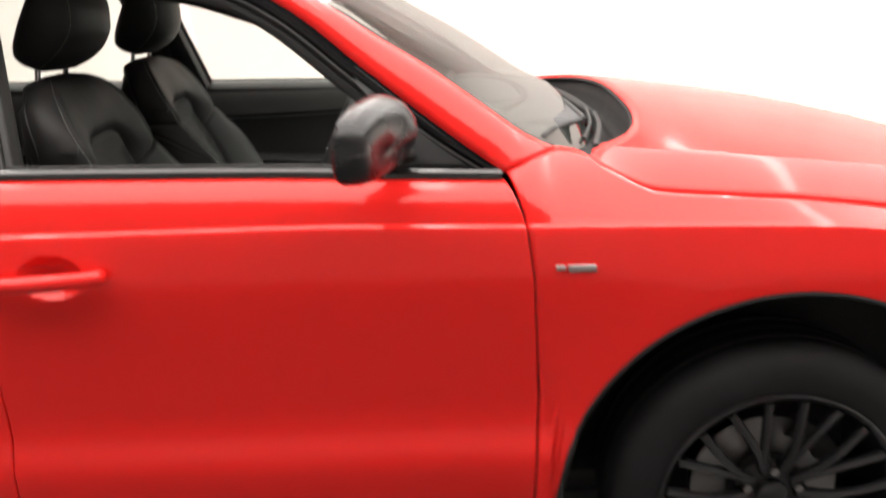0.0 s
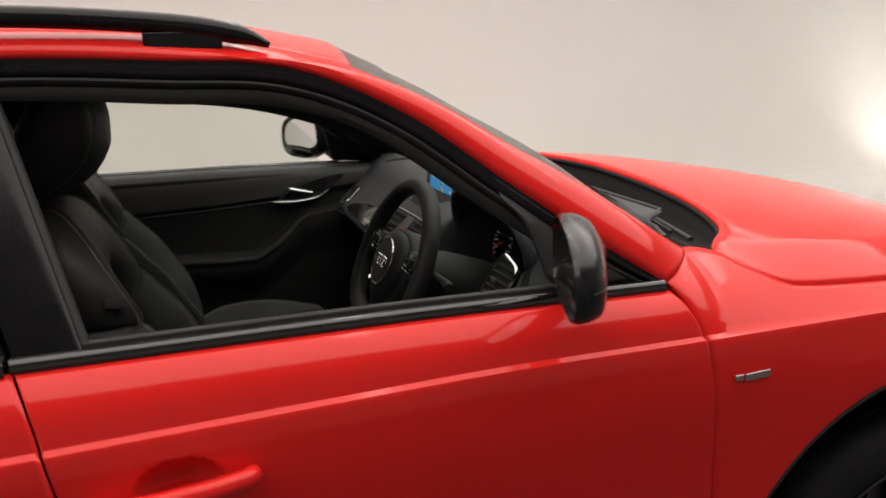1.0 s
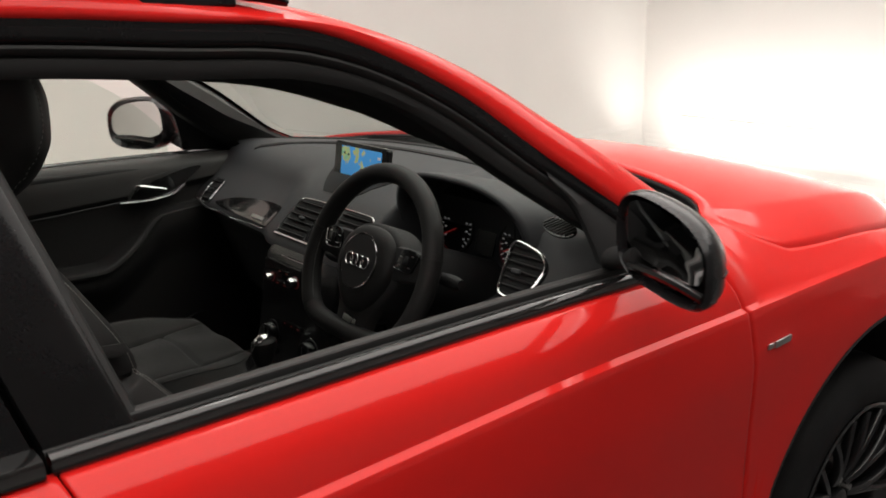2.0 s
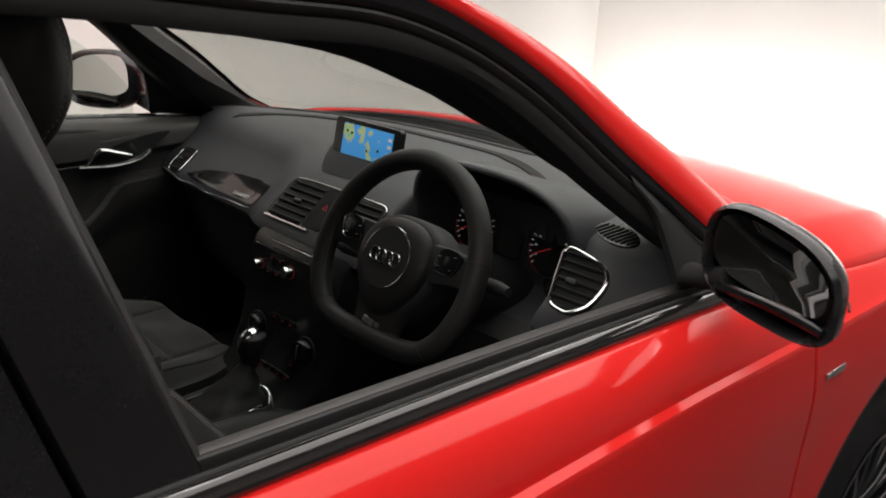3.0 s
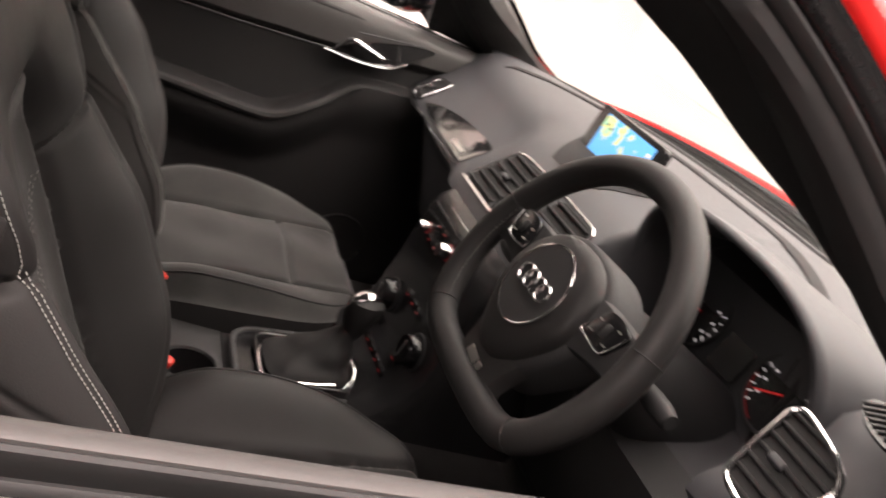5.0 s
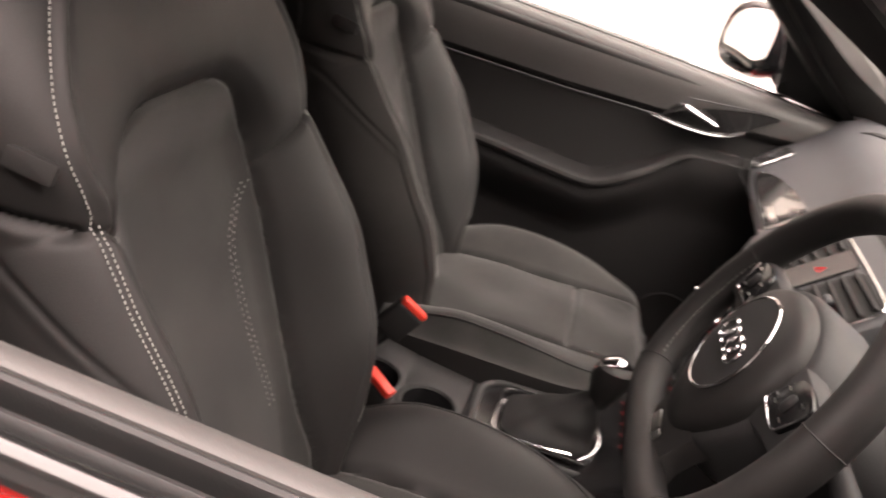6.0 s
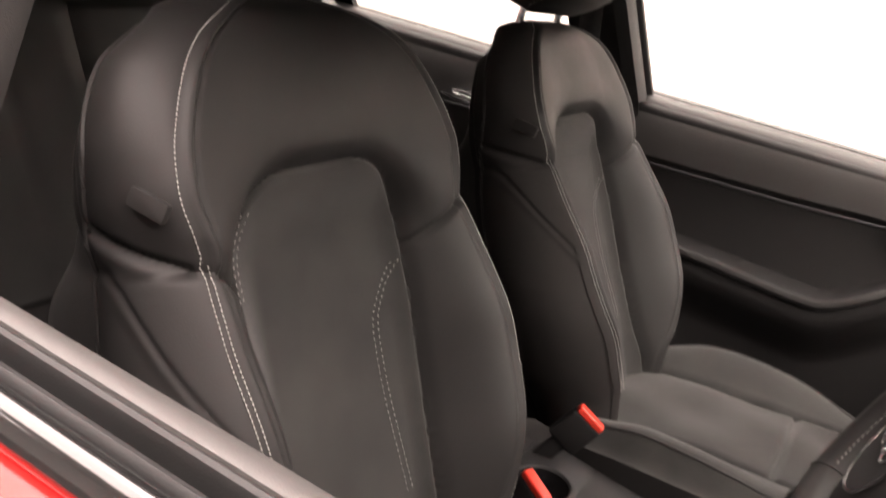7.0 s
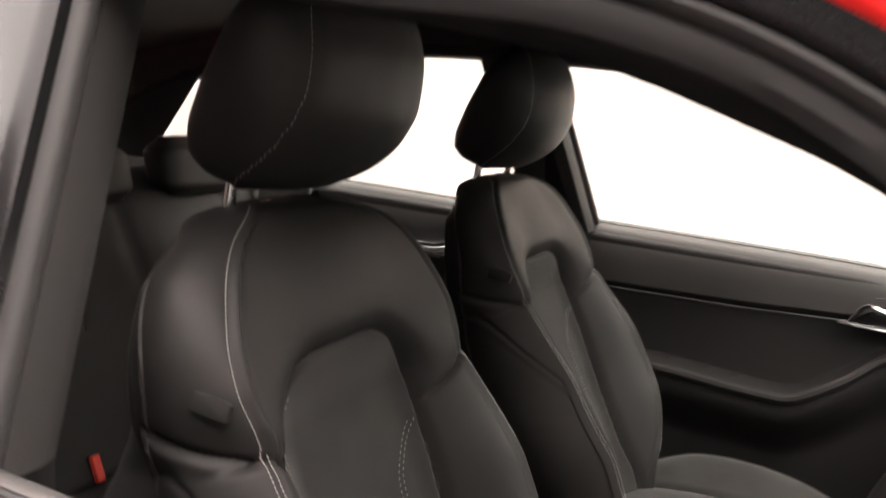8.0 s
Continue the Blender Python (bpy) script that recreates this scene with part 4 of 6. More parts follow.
def laid(m, ol, lift, rings=(1.0, 0.8, 0.55, 0.3, 0.02), skirt=0.008, soft=0.0015):
    """A thin plate that follows the dashboard's face, standing lift proud of it."""
    cx, cy = sum(p[0] for p in ol) / len(ol), sum(p[1] for p in ol) / len(ol)
    at = lambda x, y, d: m @ Vector((x, y, surf(m, x, y) + d))
    rows = [[at(x, y, lift - skirt) for x, y in ol], [at(x, y, lift - soft) for x, y in ol]]
    for k in rings:
        kk = k if k < 1 else 1 - soft / 0.05
        rows.append([at(cx + (x - cx) * kk, cy + (y - cy) * kk, lift) for x, y in ol])
    return grid(rows, True)


def vent(m, ol, slats, name="air_vent", label="black slatted air vent with a chrome surround", edge=0.0016, tab=(0, 0)):
    base = part(name, laid(m, ol, 0.0015), MATT_BLACK, dash, label)
    if edge:
        part("vent_surround", tube([m @ Vector((x, y, surf(m, x, y) + 0.0035)) for x, y in ol], edge, 8, closed=True, up=m.col[2][:3]), CHROME, base, "chrome surround")
    lo_y, hi_y = min(p[1] for p in ol), max(p[1] for p in ol)
    for k in range(slats):
        y = lo_y + (hi_y - lo_y) * (k + 0.5) / slats
        sp = span(ol, y)
        if sp and sp[1] - sp[0] > 0.02:
            c = (sp[0] + sp[1]) / 2
            part("slat", box((sp[1] - sp[0] - 0.006, 0.0035, 0.007), m=m @ Matrix.Translation((c, y, surf(m, c, y) + 0.003)) @ pose(0, 0, 0, 32, 0, 0), soft=0.001), MATT_BLACK, base)
    part("vent_tab", box((0.020, 0.009, 0.008), m=m @ Matrix.Translation((tab[0], tab[1], surf(m, tab[0], tab[1]) + 0.007)), soft=0.003), DASH, base)
    return base


# twin centre vents with the hazard button between
m = face_frame(0.092, -0.792, 1.000)
left_ol = [(p[0], p[1]) for p in curve([(-0.060, -0.046, 0), (-0.062, -0.030, 0), (-0.060, 0.026, 0), (-0.048, 0.045, 0), (0.0, 0.049, 0), (0.050, 0.050, 0), (0.056, 0.044, 0), (0.054, 0.0, 0), (0.050, -0.046, 0), (0.044, -0.050, 0), (0.0, -0.050, 0), (-0.054, -0.050, 0), (-0.060, -0.046, 0)], 60)[:-1]]
vent(m, left_ol, 6, edge=0.0)
m2 = face_frame(-0.088, -0.792, 1.000)
vent(m2, rounded(0.112, 0.10, 0.014), 6, edge=0.0)
mc = face_frame(0.0, -0.792, 1.000)
whole = [(-0.155, -0.046), (-0.157, -0.020), (-0.154, 0.028), (-0.142, 0.049), (-0.115, 0.054), (-0.05, 0.0555), (0.05, 0.0555), (0.125, 0.054), (0.143, 0.050), (0.150, 0.040), (0.149, 0.0), (0.143, -0.040), (0.134, -0.052), (0.115, -0.054)]
whole = [(p[0], p[1]) for p in curve([(x, y, 0) for x, y in whole], 70)]
part("vent_surround", tube([mc @ Vector((x, y, surf(mc, x, y) + 0.003)) for x, y in whole], 0.0017, 8, up=mc.col[2][:3]), CHROME, dash, "thin chrome line round both centre vents")
mh = face_frame(0.007, -0.791, 1.001)
hz = part("hazard_switch", laid(mh, rounded(0.058, 0.098, 0.006), 0.0025), BLACK_GLOSS, dash, "black hazard switch panel")
tri = [(0.007 * math.cos(radians(a)), 0.007 * math.sin(radians(a))) for a in (90, 210, 330)]
part("hazard_triangle", tube([mh @ Vector((x, y + 0.004, surf(mh, x, y + 0.004) + 0.003)) for x, y in tri], 0.0012, 6, closed=True), GLOW_RED, hz, "red triangle mark")
# bright edge under the centre vents
mr = face_frame(0.066, -0.792, 1.000)
part("chrome_rule", tube([mr @ Vector((x, -0.053, surf(mr, x, -0.053) + 0.003)) for x in np.linspace(-0.090, 0.060, 14)], 0.0044, 8, flat=0.7), CHROME, dash, "bright chrome strip below the vents")
# driver's outer vent
mv = face_frame(-0.632, -0.796, 1.036, 44, 0)
corner = curve([(-0.048, 0.040, 0), (-0.040, 0.049, 0), (-0.018, 0.047, 0), (0.021, 0.038, 0), (0.042, 0.024, 0), (0.047, 0.004, 0), (0.040, -0.028, 0), (0.018, -0.050, 0), (0.0, -0.052, 0), (-0.022, -0.044, 0), (-0.033, -0.015, 0), (-0.048, 0.040, 0)], 56)[:-1]
vent(mv, [(p[0], p[1]) for p in corner], 7, label="black corner air vent with a chrome surround", edge=0.0034, tab=(-0.005, -0.004))
# passenger's outer vent
mv2 = face_frame(0.658, -0.764, 0.990, 48, 0)
vent(mv2, rounded(0.074, 0.078, 0.012), 4, label="small corner air vent", edge=0.0014)
# demister grille
mg = frame_axes((-0.705, -0.634, 1.096), (-0.34, -0.94, -0.03), (0.80, -0.29, 0.52))
gr = part("demister_grille", plate([(0.050 * math.cos(a), 0.020 * math.sin(a)) for a in np.linspace(0, 2 * math.pi, 28)[:-1]], 0.004, mg @ Matrix.Translation((0, 0, 0.002))), DIAL, dash, "black oval demister grille")
for k in range(9):
    x = -0.040 + 0.010 * k
    part("grille_slat", box((0.0028, 2 * 0.018 * math.sqrt(max(0.05, 1 - (x / 0.050) ** 2)), 0.003), m=mg @ Matrix.Translation((x, 0, 0.003)) @ pose(0, 0, 0, 0, 0, -30)), DASH_LOW, gr)
for k in range(9):
    part("demister_slot", box((0.02, 0.008, 0.003), (-0.50, 0.40 + 0.022 * k, 1.0985 - 0.0028 * k * 0.3)), DIAL, dash)

# passenger decor inlay
mdc = face_frame(0.37, -0.766, 0.981, 48, 0)
ol = [(p[0], p[1]) for p in curve([(-0.214, -0.022, 0), (-0.15, -0.002, 0), (-0.05, 0.014, 0), (0.06, 0.021, 0), (0.122, 0.016, 0), (0.134, 0.0, 0), (0.128, -0.042, 0), (0.118, -0.048, 0), (0.04, -0.045, 0), (-0.06, -0.042, 0), (-0.154, -0.038, 0), (-0.205, -0.030, 0), (-0.214, -0.022, 0)], 60)[:-1]]
dec = part("decor_inlay", laid(mdc, ol, 0.003), DECOR, dash, "gloss black decorative inlay")
part("inlay_rim", tube([mdc @ Vector((x, -0.052 - 0.010 * (x / 0.3) ** 2 + 0.02 * step(-0.18, -0.30, x), surf(mdc, x, -0.054) + 0.002)) for x in np.linspace(-0.29, 0.13, 24)], 0.0022, 6), CHROME, dec, "thin bright edge")
part("inlay_badge", box((0.058, 0.0095, 0.003), m=mdc @ Matrix.Translation((0.060, -0.032, surf(mdc, 0.060, -0.032) + 0.005)), soft=0.0008), ALU, dec, "small plain silver badge")

# instrument cluster
hood_rows = []
for t in np.linspace(0, 1, 16):
    x = -0.735 + 0.235 * t
    ring = []
    for a in np.linspace(0, 1, 37):
        ang = math.pi * (1 - a)
        cy = -0.362
        half = 0.195 + 0.018 * t
        peak = 1.152 - 0.060 * t**1.3
        y = cy + half * math.copysign(abs(math.cos(ang)) ** 0.75, math.cos(ang)) * -1
        base = 1.00 + 0.085 * t
        z = base + (peak - base) * math.sin(ang) ** 0.62
        lean = 0.07 * (1 - math.sin(ang)) * (1 - t)
        ring.append(Vector((x + lean * 0.5, y, z)))
    hood_rows.append(ring)
part("instrument_hood", grid(hood_rows), DASH, dash, "dark grey hood over the instruments", thick=0.010)
clus = part("instrument_panel", plate(rounded(0.35, 0.13, 0.05), 0.01, frame_axes((-0.598, -0.35, 1.005), (0, -1, 0), (0.3, 0, 0.95))), DIAL, dash, "black instrument panel with two round dials")
for y in (-0.252, -0.440):
    md = frame_axes((-0.612, y, 1.002), (0, -1, 0), (0.3, 0, 0.95))
    d = part("dial", plate([(0.052 * math.cos(a), 0.052 * math.sin(a)) for a in np.linspace(0, 2 * math.pi, 41)[:-1]], 0.006, md), DIAL, clus, "round black dial")
    part("dial_ring", tube([md @ Vector((0.053 * math.cos(a), 0.053 * math.sin(a), 0.002)) for a in np.linspace(0, 2 * math.pi, 41)[:-1]], 0.0025, 8, closed=True), DASH_LOW, d)
    ticks = [box((0.0016, 0.008 if k % 2 else 0.005, 0.001), m=md @ pose(0, 0, 0.001, 0, 0, -135 + 270 * k / 20) @ Matrix.Translation((0, 0.045, 0))) for k in range(21)]
    tagged(part("dial_marks", join(*ticks), GLOW_WHITE, d, smooth=False), "white scale marks", kind="stuff")
    part("dial_bars", join(*[box((0.005, 0.003, 0.001), m=md @ Matrix.Translation((0.034 * math.sin(radians(g)), 0.034 * math.cos(radians(g)), 0.001))) for g in range(-120, 121, 30)]), GLOW_WHITE, d, smooth=False)
    part("dial_arc", tube([md @ Vector((0.048 * math.cos(radians(g)), 0.048 * math.sin(radians(g)), 0.001)) for g in range(180, 262, 6)], 0.0007, 6), GLOW_DIM, d)
    part("needle", box((0.0022, 0.040, 0.002), m=md @ pose(0, 0, 0.004, 0, 0, 118) @ Matrix.Translation((0, 0.018, 0))), GLOW_RED, d, "red needle")
part("cluster_display", plate(rounded(0.055, 0.075, 0.006), 0.004, frame_axes((-0.612, -0.346, 1.002), (0, -1, 0), (0.3, 0, 0.95))), DIAL, clus)

# pop-up screen
ms = frame_axes((-0.655, 0.043, 1.098), (0, -1, 0), (0.16, 0, 0.99))
scr = part("display_screen", plate(rounded(0.212, 0.118, 0.010), 0.016, ms, 0.003), BLACK_GLOSS, dash, "pop-up screen showing a blue map")
part("map_picture", plate(rounded(0.160, 0.090, 0.002), 0.001, ms @ Matrix.Translation((0.006, 0.004, 0.0016))), MAP, scr, "lit blue map", smooth=False)
rows = []
for k in np.linspace(0, 1, 9):
    half = 0.058 + 0.100 * k**0.8
    x = -0.722 + 0.122 * k
    rows.append([Vector((x, 0.043 + half * c, dash_z(x, 0.043 + half * c) + d)) for c, d in ((-1.0, -0.003), (-0.985, 0.0018), (-0.5, 0.0018), (0.0, 0.0018), (0.5, 0.0018), (0.985, 0.0018), (1.0, -0.003))])
part("screen_well", grid(rows), MATT_BLACK, dash, "black recess below the screen")
for k in range(5):
    part("menu_bar", box((0.010, 0.006, 0.001), m=ms @ Matrix.Translation((0.078, 0.034 - 0.015 * k, 0.002))), GLOW_WHITE, scr, smooth=False)
for x, y in ((-0.045, 0.03), (0.01, 0.0), (0.035, -0.02), (-0.06, 0.033), (0.045, 0.006), (0.03, -0.035)):
    part("map_mark", box((0.005, 0.005, 0.001), m=ms @ Matrix.Translation((x, y, 0.0022))), DIAL, scr, smooth=False)

dash.location = (0.012, 0, -0.014)

# centre stack
rows = []
for x, z in ((-0.822, 0.925), (-0.845, 0.905), (-0.862, 0.85), (-0.872, 0.79), (-0.885, 0.72), (-0.91, 0.67), (-0.97, 0.62)):
    half = 0.150 - 0.10 * max(0, 0.72 - z) - 0.0 * z
    rows.append([Vector((-0.70, half + 0.03, z)), Vector((x + 0.03, half + 0.012, z)), Vector((x + 0.004, half, z)), Vector((x, half - 0.012, z)), Vector((x, 0.0, z)), Vector((x, -half + 0.012, z)), Vector((x + 0.004, -half, z)), Vector((x + 0.03, -half - 0.012, z)), Vector((-0.70, -half - 0.03, z))])
stack = part("centre_console", grid(rows), DIAL, car, "black centre console with knobs and buttons")
stack_m = lambda y, z, out=0.0: frame_axes((lerp([(0.62, -0.97), (0.67, -0.91), (0.72, -0.885), (0.79, -0.872), (0.85, -0.862), (0.905, -0.845)], z) - out, y, z), (0, -1, 0), (0.12, 0, 1))
part("media_panel", plate(rounded(0.22, 0.06, 0.006), 0.004, stack_m(0.03, 0.866, 0.001), 0.001), DECOR, stack)
for k in range(2):
    part("disc_slot", box((0.15, 0.003, 0.006), m=stack_m(0.0, 0.912 - 0.016 * k, 0.002), soft=0.001), CHROME if k == 0 else DIAL, stack)
for y, z, r in ((0.100, 0.858, 0.009), (0.001, 0.866, 0.0125)):
    part("media_knob", move(join(lathe([(0, -0.020), (r * 0.9, -0.020), (r, -0.016), (r * 1.02, 0)], 28)), stack_m(y, z) @ pose(0, 0, 0, -90, 0, 0)), CHROME, stack, "chrome knob")
    part("knob_glow", tube([stack_m(y, z) @ Vector((r * 1.12 * math.cos(a), r * 1.12 * math.sin(a), 0.002)) for a in np.linspace(0, 2 * math.pi, 25)[:-1]], 0.0007, 6, closed=True), GLOW_DIM, stack)
for k in range(4):
    part("media_key", box((0.024, 0.010, 0.005), m=stack_m(0.055 - 0.03 * (k % 2) + 0.012, 0.852 + 0.026 * (k // 2), 0.002), soft=0.002), BLACK_GLOSS, stack)
    part("key_light", box((0.008, 0.002, 0.001), m=stack_m(0.055 - 0.03 * (k % 2) + 0.012, 0.852 + 0.026 * (k // 2), 0.0055)), GLOW_DIM, stack, smooth=False)
for y in (0.075, -0.09):
    mk = stack_m(y, 0.735, 0.0)
    kn = part("climate_knob", move(lathe([(0, -0.024), (0.021, -0.024), (0.024, -0.020), (0.025, 0)], 32), mk @ pose(0, 0, 0, -90, 0, 0)), BLACK_GLOSS, stack, "black climate knob")
    part("knob_ring", tube([mk @ Vector((0.028 * math.cos(a), 0.028 * math.sin(a), 0.003)) for a in np.linspace(0, 2 * math.pi, 33)[:-1]], 0.002, 8, closed=True), DASH_LOW, kn)
    part("knob_pointer", box((0.003, 0.03, 0.004), m=mk @ Matrix.Translation((0, 0, 0.025)), soft=0.001), CHROME, kn)
for r in range(2):
    for k in range(5):
        part("climate_key", box((0.022, 0.012, 0.006), m=stack_m(0.05 - 0.028 * k + 0.0, 0.700 - 0.026 * r + 0.07 * (0 < k < 4) * (1 - r), 0.002), soft=0.002), BLACK_GLOSS, stack)
        part("key_light", box((0.007, 0.002, 0.001), m=stack_m(0.05 - 0.028 * k, 0.700 - 0.026 * r + 0.07 * (0 < k < 4) * (1 - r), 0.0062)), GLOW_DIM, stack, smooth=False)

# ---- steering wheel ----
tau = radians(24)
WC = Vector((-0.899, -0.362, 0.999))
wm = frame_axes(WC, (0, -1, 0), (math.sin(tau), 0, math.cos(tau)))  # z: towards the driver
RIM_R, FLAT = 0.172, 0.131


def wheel_path(a):
    """The rim's centre line: round, with a flat bottom and soft corners."""
    x, y = RIM_R * math.cos(a), RIM_R * math.sin(a)
    if y < -1e-6:
        y = -((-y) ** -7 + FLAT**-7) ** (-1 / 7)
    return Vector((x, y, 0.012))


pts = [wm @ wheel_path(2 * math.pi * k / 120) for k in range(120)]
rim = part("steering_wheel", tube(pts, 0.0182, 16, closed=True, up=wm.col[2][:3], flat=1.05), LEATHER, car, "black leather flat-bottomed steering wheel")


def hub_outline(w, up, down, n=64):
    """Round above, drawn in towards the bottom."""
    out = []
    for a in np.linspace(0, 2 * math.pi, n + 1)[:-1]:
        c, s = math.cos(a), math.sin(a)
        y = (up if s > 0 else down) * math.copysign(abs(s) ** 0.85, s)
        out.append((w * math.copysign(abs(c) ** 0.85, c) * (1 - 0.30 * step(0.0, down, -y)), y))
    return out


def dome(ol, levels):
    return grid([[wm @ Vector((x * k, y * k, d)) for x, y in ol] for k, d in levels], True)


part("hub_shroud", dome(hub_outline(0.092, 0.078, 0.104), ((1.0, -0.045), (1.0, 0.000), (0.97, 0.008), (0.90, 0.012), (0.5, 0.012), (0.02, 0.012))), DASH_LOW, rim, "black hub shroud")
part("airbag_cover", dome(hub_outline(0.080, 0.071, 0.092), ((1.0, 0.004), (1.0, 0.014), (0.975, 0.020), (0.92, 0.0255), (0.80, 0.0305), (0.6, 0.0335), (0.3, 0.0345), (0.02, 0.0345))), LEATHER, rim, "black airbag cover")
part("emblem_disc", plate([(0.050 * math.cos(a), 0.050 * math.sin(a)) for a in np.linspace(0, 2 * math.pi, 49)[:-1]], 0.004, wm @ Matrix.Translation((0, 0.002, 0.0360))), BLACK_TRIM, rim)
part("emblem_ring", tube([wm @ Vector((0.0505 * math.cos(a), 0.002 + 0.0505 * math.sin(a), 0.0350)) for a in np.linspace(0, 2 * math.pi, 57)[:-1]], 0.0016, 8, closed=True, up=wm.col[2][:3]), CHROME, rim, "chrome ring")
for k in range(4):
    part("emblem_loop", tube([wm @ Vector((-0.024 + 0.016 * k + 0.0108 * math.cos(a), 0.002 + 0.0108 * math.sin(a), 0.0375 + 0.0006 * (k % 2))) for a in np.linspace(0, 2 * math.pi, 29)[:-1]], 0.0014, 6, closed=True, up=wm.col[2][:3]), CHROME, rim)
for s in (-1, 1):
    rows = []
    for x, lo, hi in ((0.066, -0.020, 0.050), (0.088, -0.014, 0.050), (0.112, -0.008, 0.050), (0.140, -0.004, 0.048), (0.172, -0.008, 0.048)):
        mid, half = (lo + hi) / 2, (hi - lo) / 2
        rows.append([wm @ Vector((s * x, mid + half * c, z)) for c, z in ((1.0, -0.006), (1.0, 0.006), (0.9, 0.012), (0.6, 0.0145), (0.0, 0.0155), (-0.6, 0.0145), (-0.9, 0.012), (-1.0, 0.006), (-1.0, -0.006), (0.0, -0.010), (1.0, -0.006))])
    part("spoke", grid(rows), DASH_LOW, rim, "black wheel spoke")
    ol = [(s * x, y) for x, y in ((0.085, 0.012), (0.089, 0.030), (0.095, 0.044), (0.104, 0.048), (0.118, 0.049), (0.133, 0.046), (0.140, 0.041), (0.139, 0.034), (0.134, 0.020), (0.129, 0.011), (0.118, 0.009), (0.100, 0.010))]
    ol = [(p[0], p[1]) for p in curve([(x, y, 0) for x, y in ol + ol[:1]], 49)[:-1]]
    part("wheel_buttons", plate(ol if s < 0 else ol[::-1], 0.006, wm @ Matrix.Translation((0, 0, 0.0205)), 0.001), BLACK_GLOSS, rim, "button pad with a chrome edge")
    part("button_edge", tube(curve([wm @ Vector((s * x, y, 0.0208)) for x, y in ((0.140, 0.041), (0.139, 0.034), (0.134, 0.020), (0.129, 0.011), (0.118, 0.009), (0.100, 0.010), (0.085, 0.012), (0.087, 0.022))], 40), 0.0009, 6, up=wm.col[2][:3]), CHROME, rim, "thin chrome edge")
    part("button_roller", tube([wm @ Vector((s * 0.113, y, 0.0205)) for y in (0.021, 0.023, 0.035, 0.037)], [0.003, 0.0045, 0.0045, 0.003], 12, up=wm.col[2][:3]), BLACK_TRIM, rim, "ribbed roller")
    for x, y in ((0.096, 0.034), (0.097, 0.019), (0.127, 0.039), (0.124, 0.018)):
        part("button_mark", box((0.006, 0.0014, 0.0006), m=wm @ Matrix.Translation((s * x, y, 0.0211))), ALU, rim, smooth=False)
rows = []
for y, half in ((-0.070, 0.060), (-0.090, 0.052), (-0.108, 0.048), (-0.122, 0.052), (-0.131, 0.060)):
    rows.append([wm @ Vector((half * c, y, z)) for c, z in ((-1.0, -0.008), (-1.0, 0.006), (-0.92, 0.012), (-0.6, 0.0155), (0.0, 0.017), (0.6, 0.0155), (0.92, 0.012), (1.0, 0.006), (1.0, -0.008))])
part("lower_spoke", grid(rows), LEATHER, rim, "black leather lower spoke")
part("wheel_badge", box((0.026, 0.011, 0.003), m=wm @ Matrix.Translation((-0.004, -0.105, 0.0185)) @ pose(0, 0, 0, 0, 0, -8), soft=0.001), ALU, rim, "small plain silver badge")
part("badge_bar", box((0.009, 0.009, 0.003), m=wm @ Matrix.Translation((0.017, -0.106, 0.0183)), soft=0.001), ALU, rim)
for ang in (14, 166, 222, 318):
    c = wheel_path(radians(ang))
    t = (wheel_path(radians(ang + 2)) - wheel_path(radians(ang - 2))).normalized()
    n = t.cross(Vector((0, 0, 1)))
    part("rim_seam", tube([wm @ (c + 0.0184 * (math.cos(b) * n + 1.05 * math.sin(b) * Vector((0, 0, 1)))) for b in np.linspace(0, 2 * math.pi, 25)[:-1]], 0.0008, 5, closed=True), RUBBER, rim)
for a0, a1 in ((168, 218), (228, 258), (282, 312), (322, 372)):
    line = [wm @ (wheel_path(radians(a)) * (1 - 0.0165 / wheel_path(radians(a)).length) + Vector((0, 0, 0.0088))) for a in np.linspace(a0, a1, 24)]
    tagged(part("rim_thread", stitches(line, 0.0055, (0.003, 0.0007, 0.001)), THREAD, rim), kind="stuff")
part("steering_column", tube([wm @ Vector((0, 0, z)) for z in (-0.01, -0.06, -0.10, -0.18, -0.30)], [0.045, 0.05, 0.062, 0.068, 0.07], 20), DASH_LOW, car, "black steering column shroud")
for s, dz in ((1, 0.0), (-1, 0.0), (-1, -0.03)):
    st = part("control_stalk", tube([wm @ Vector((s * x, 0.015 + dz + 0.02 * (x - 0.05), -0.055 + 0.12 * (x - 0.05))) for x in np.linspace(0.045, 0.20, 10)], [0.008, 0.008, 0.0085, 0.009, 0.0095, 0.010, 0.011, 0.012, 0.012, 0.008], 10), BLACK_TRIM, car, "black control stalk")


# ---- seats ----
REC = radians(22)
SEAT_W = [(0.0, 0.120), (0.04, 0.132), (0.09, 0.160), (0.15, 0.184), (0.21, 0.202), (0.28, 0.210), (0.35, 0.208), (0.41, 0.202), (0.437, 0.198), (0.46, 0.203), (0.49, 0.208), (0.52, 0.204), (0.56, 0.190), (0.59, 0.174), (0.612, 0.160), (0.632, 0.145), (0.646, 0.130), (0.655, 0.116), (0.660, 0.100)]
SEAM_W = [(0.0, 0.120), (0.04, 0.132), (0.09, 0.160), (0.15, 0.184), (0.21, 0.202), (0.28, 0.210), (0.35, 0.208), (0.41, 0.202), (0.437, 0.198), (0.46, 0.203), (0.49, 0.208), (0.52, 0.203), (0.552, 0.190), (0.586, 0.170), (0.613, 0.143), (0.634, 0.104), (0.648, 0.070), (0.660, 0.040)]
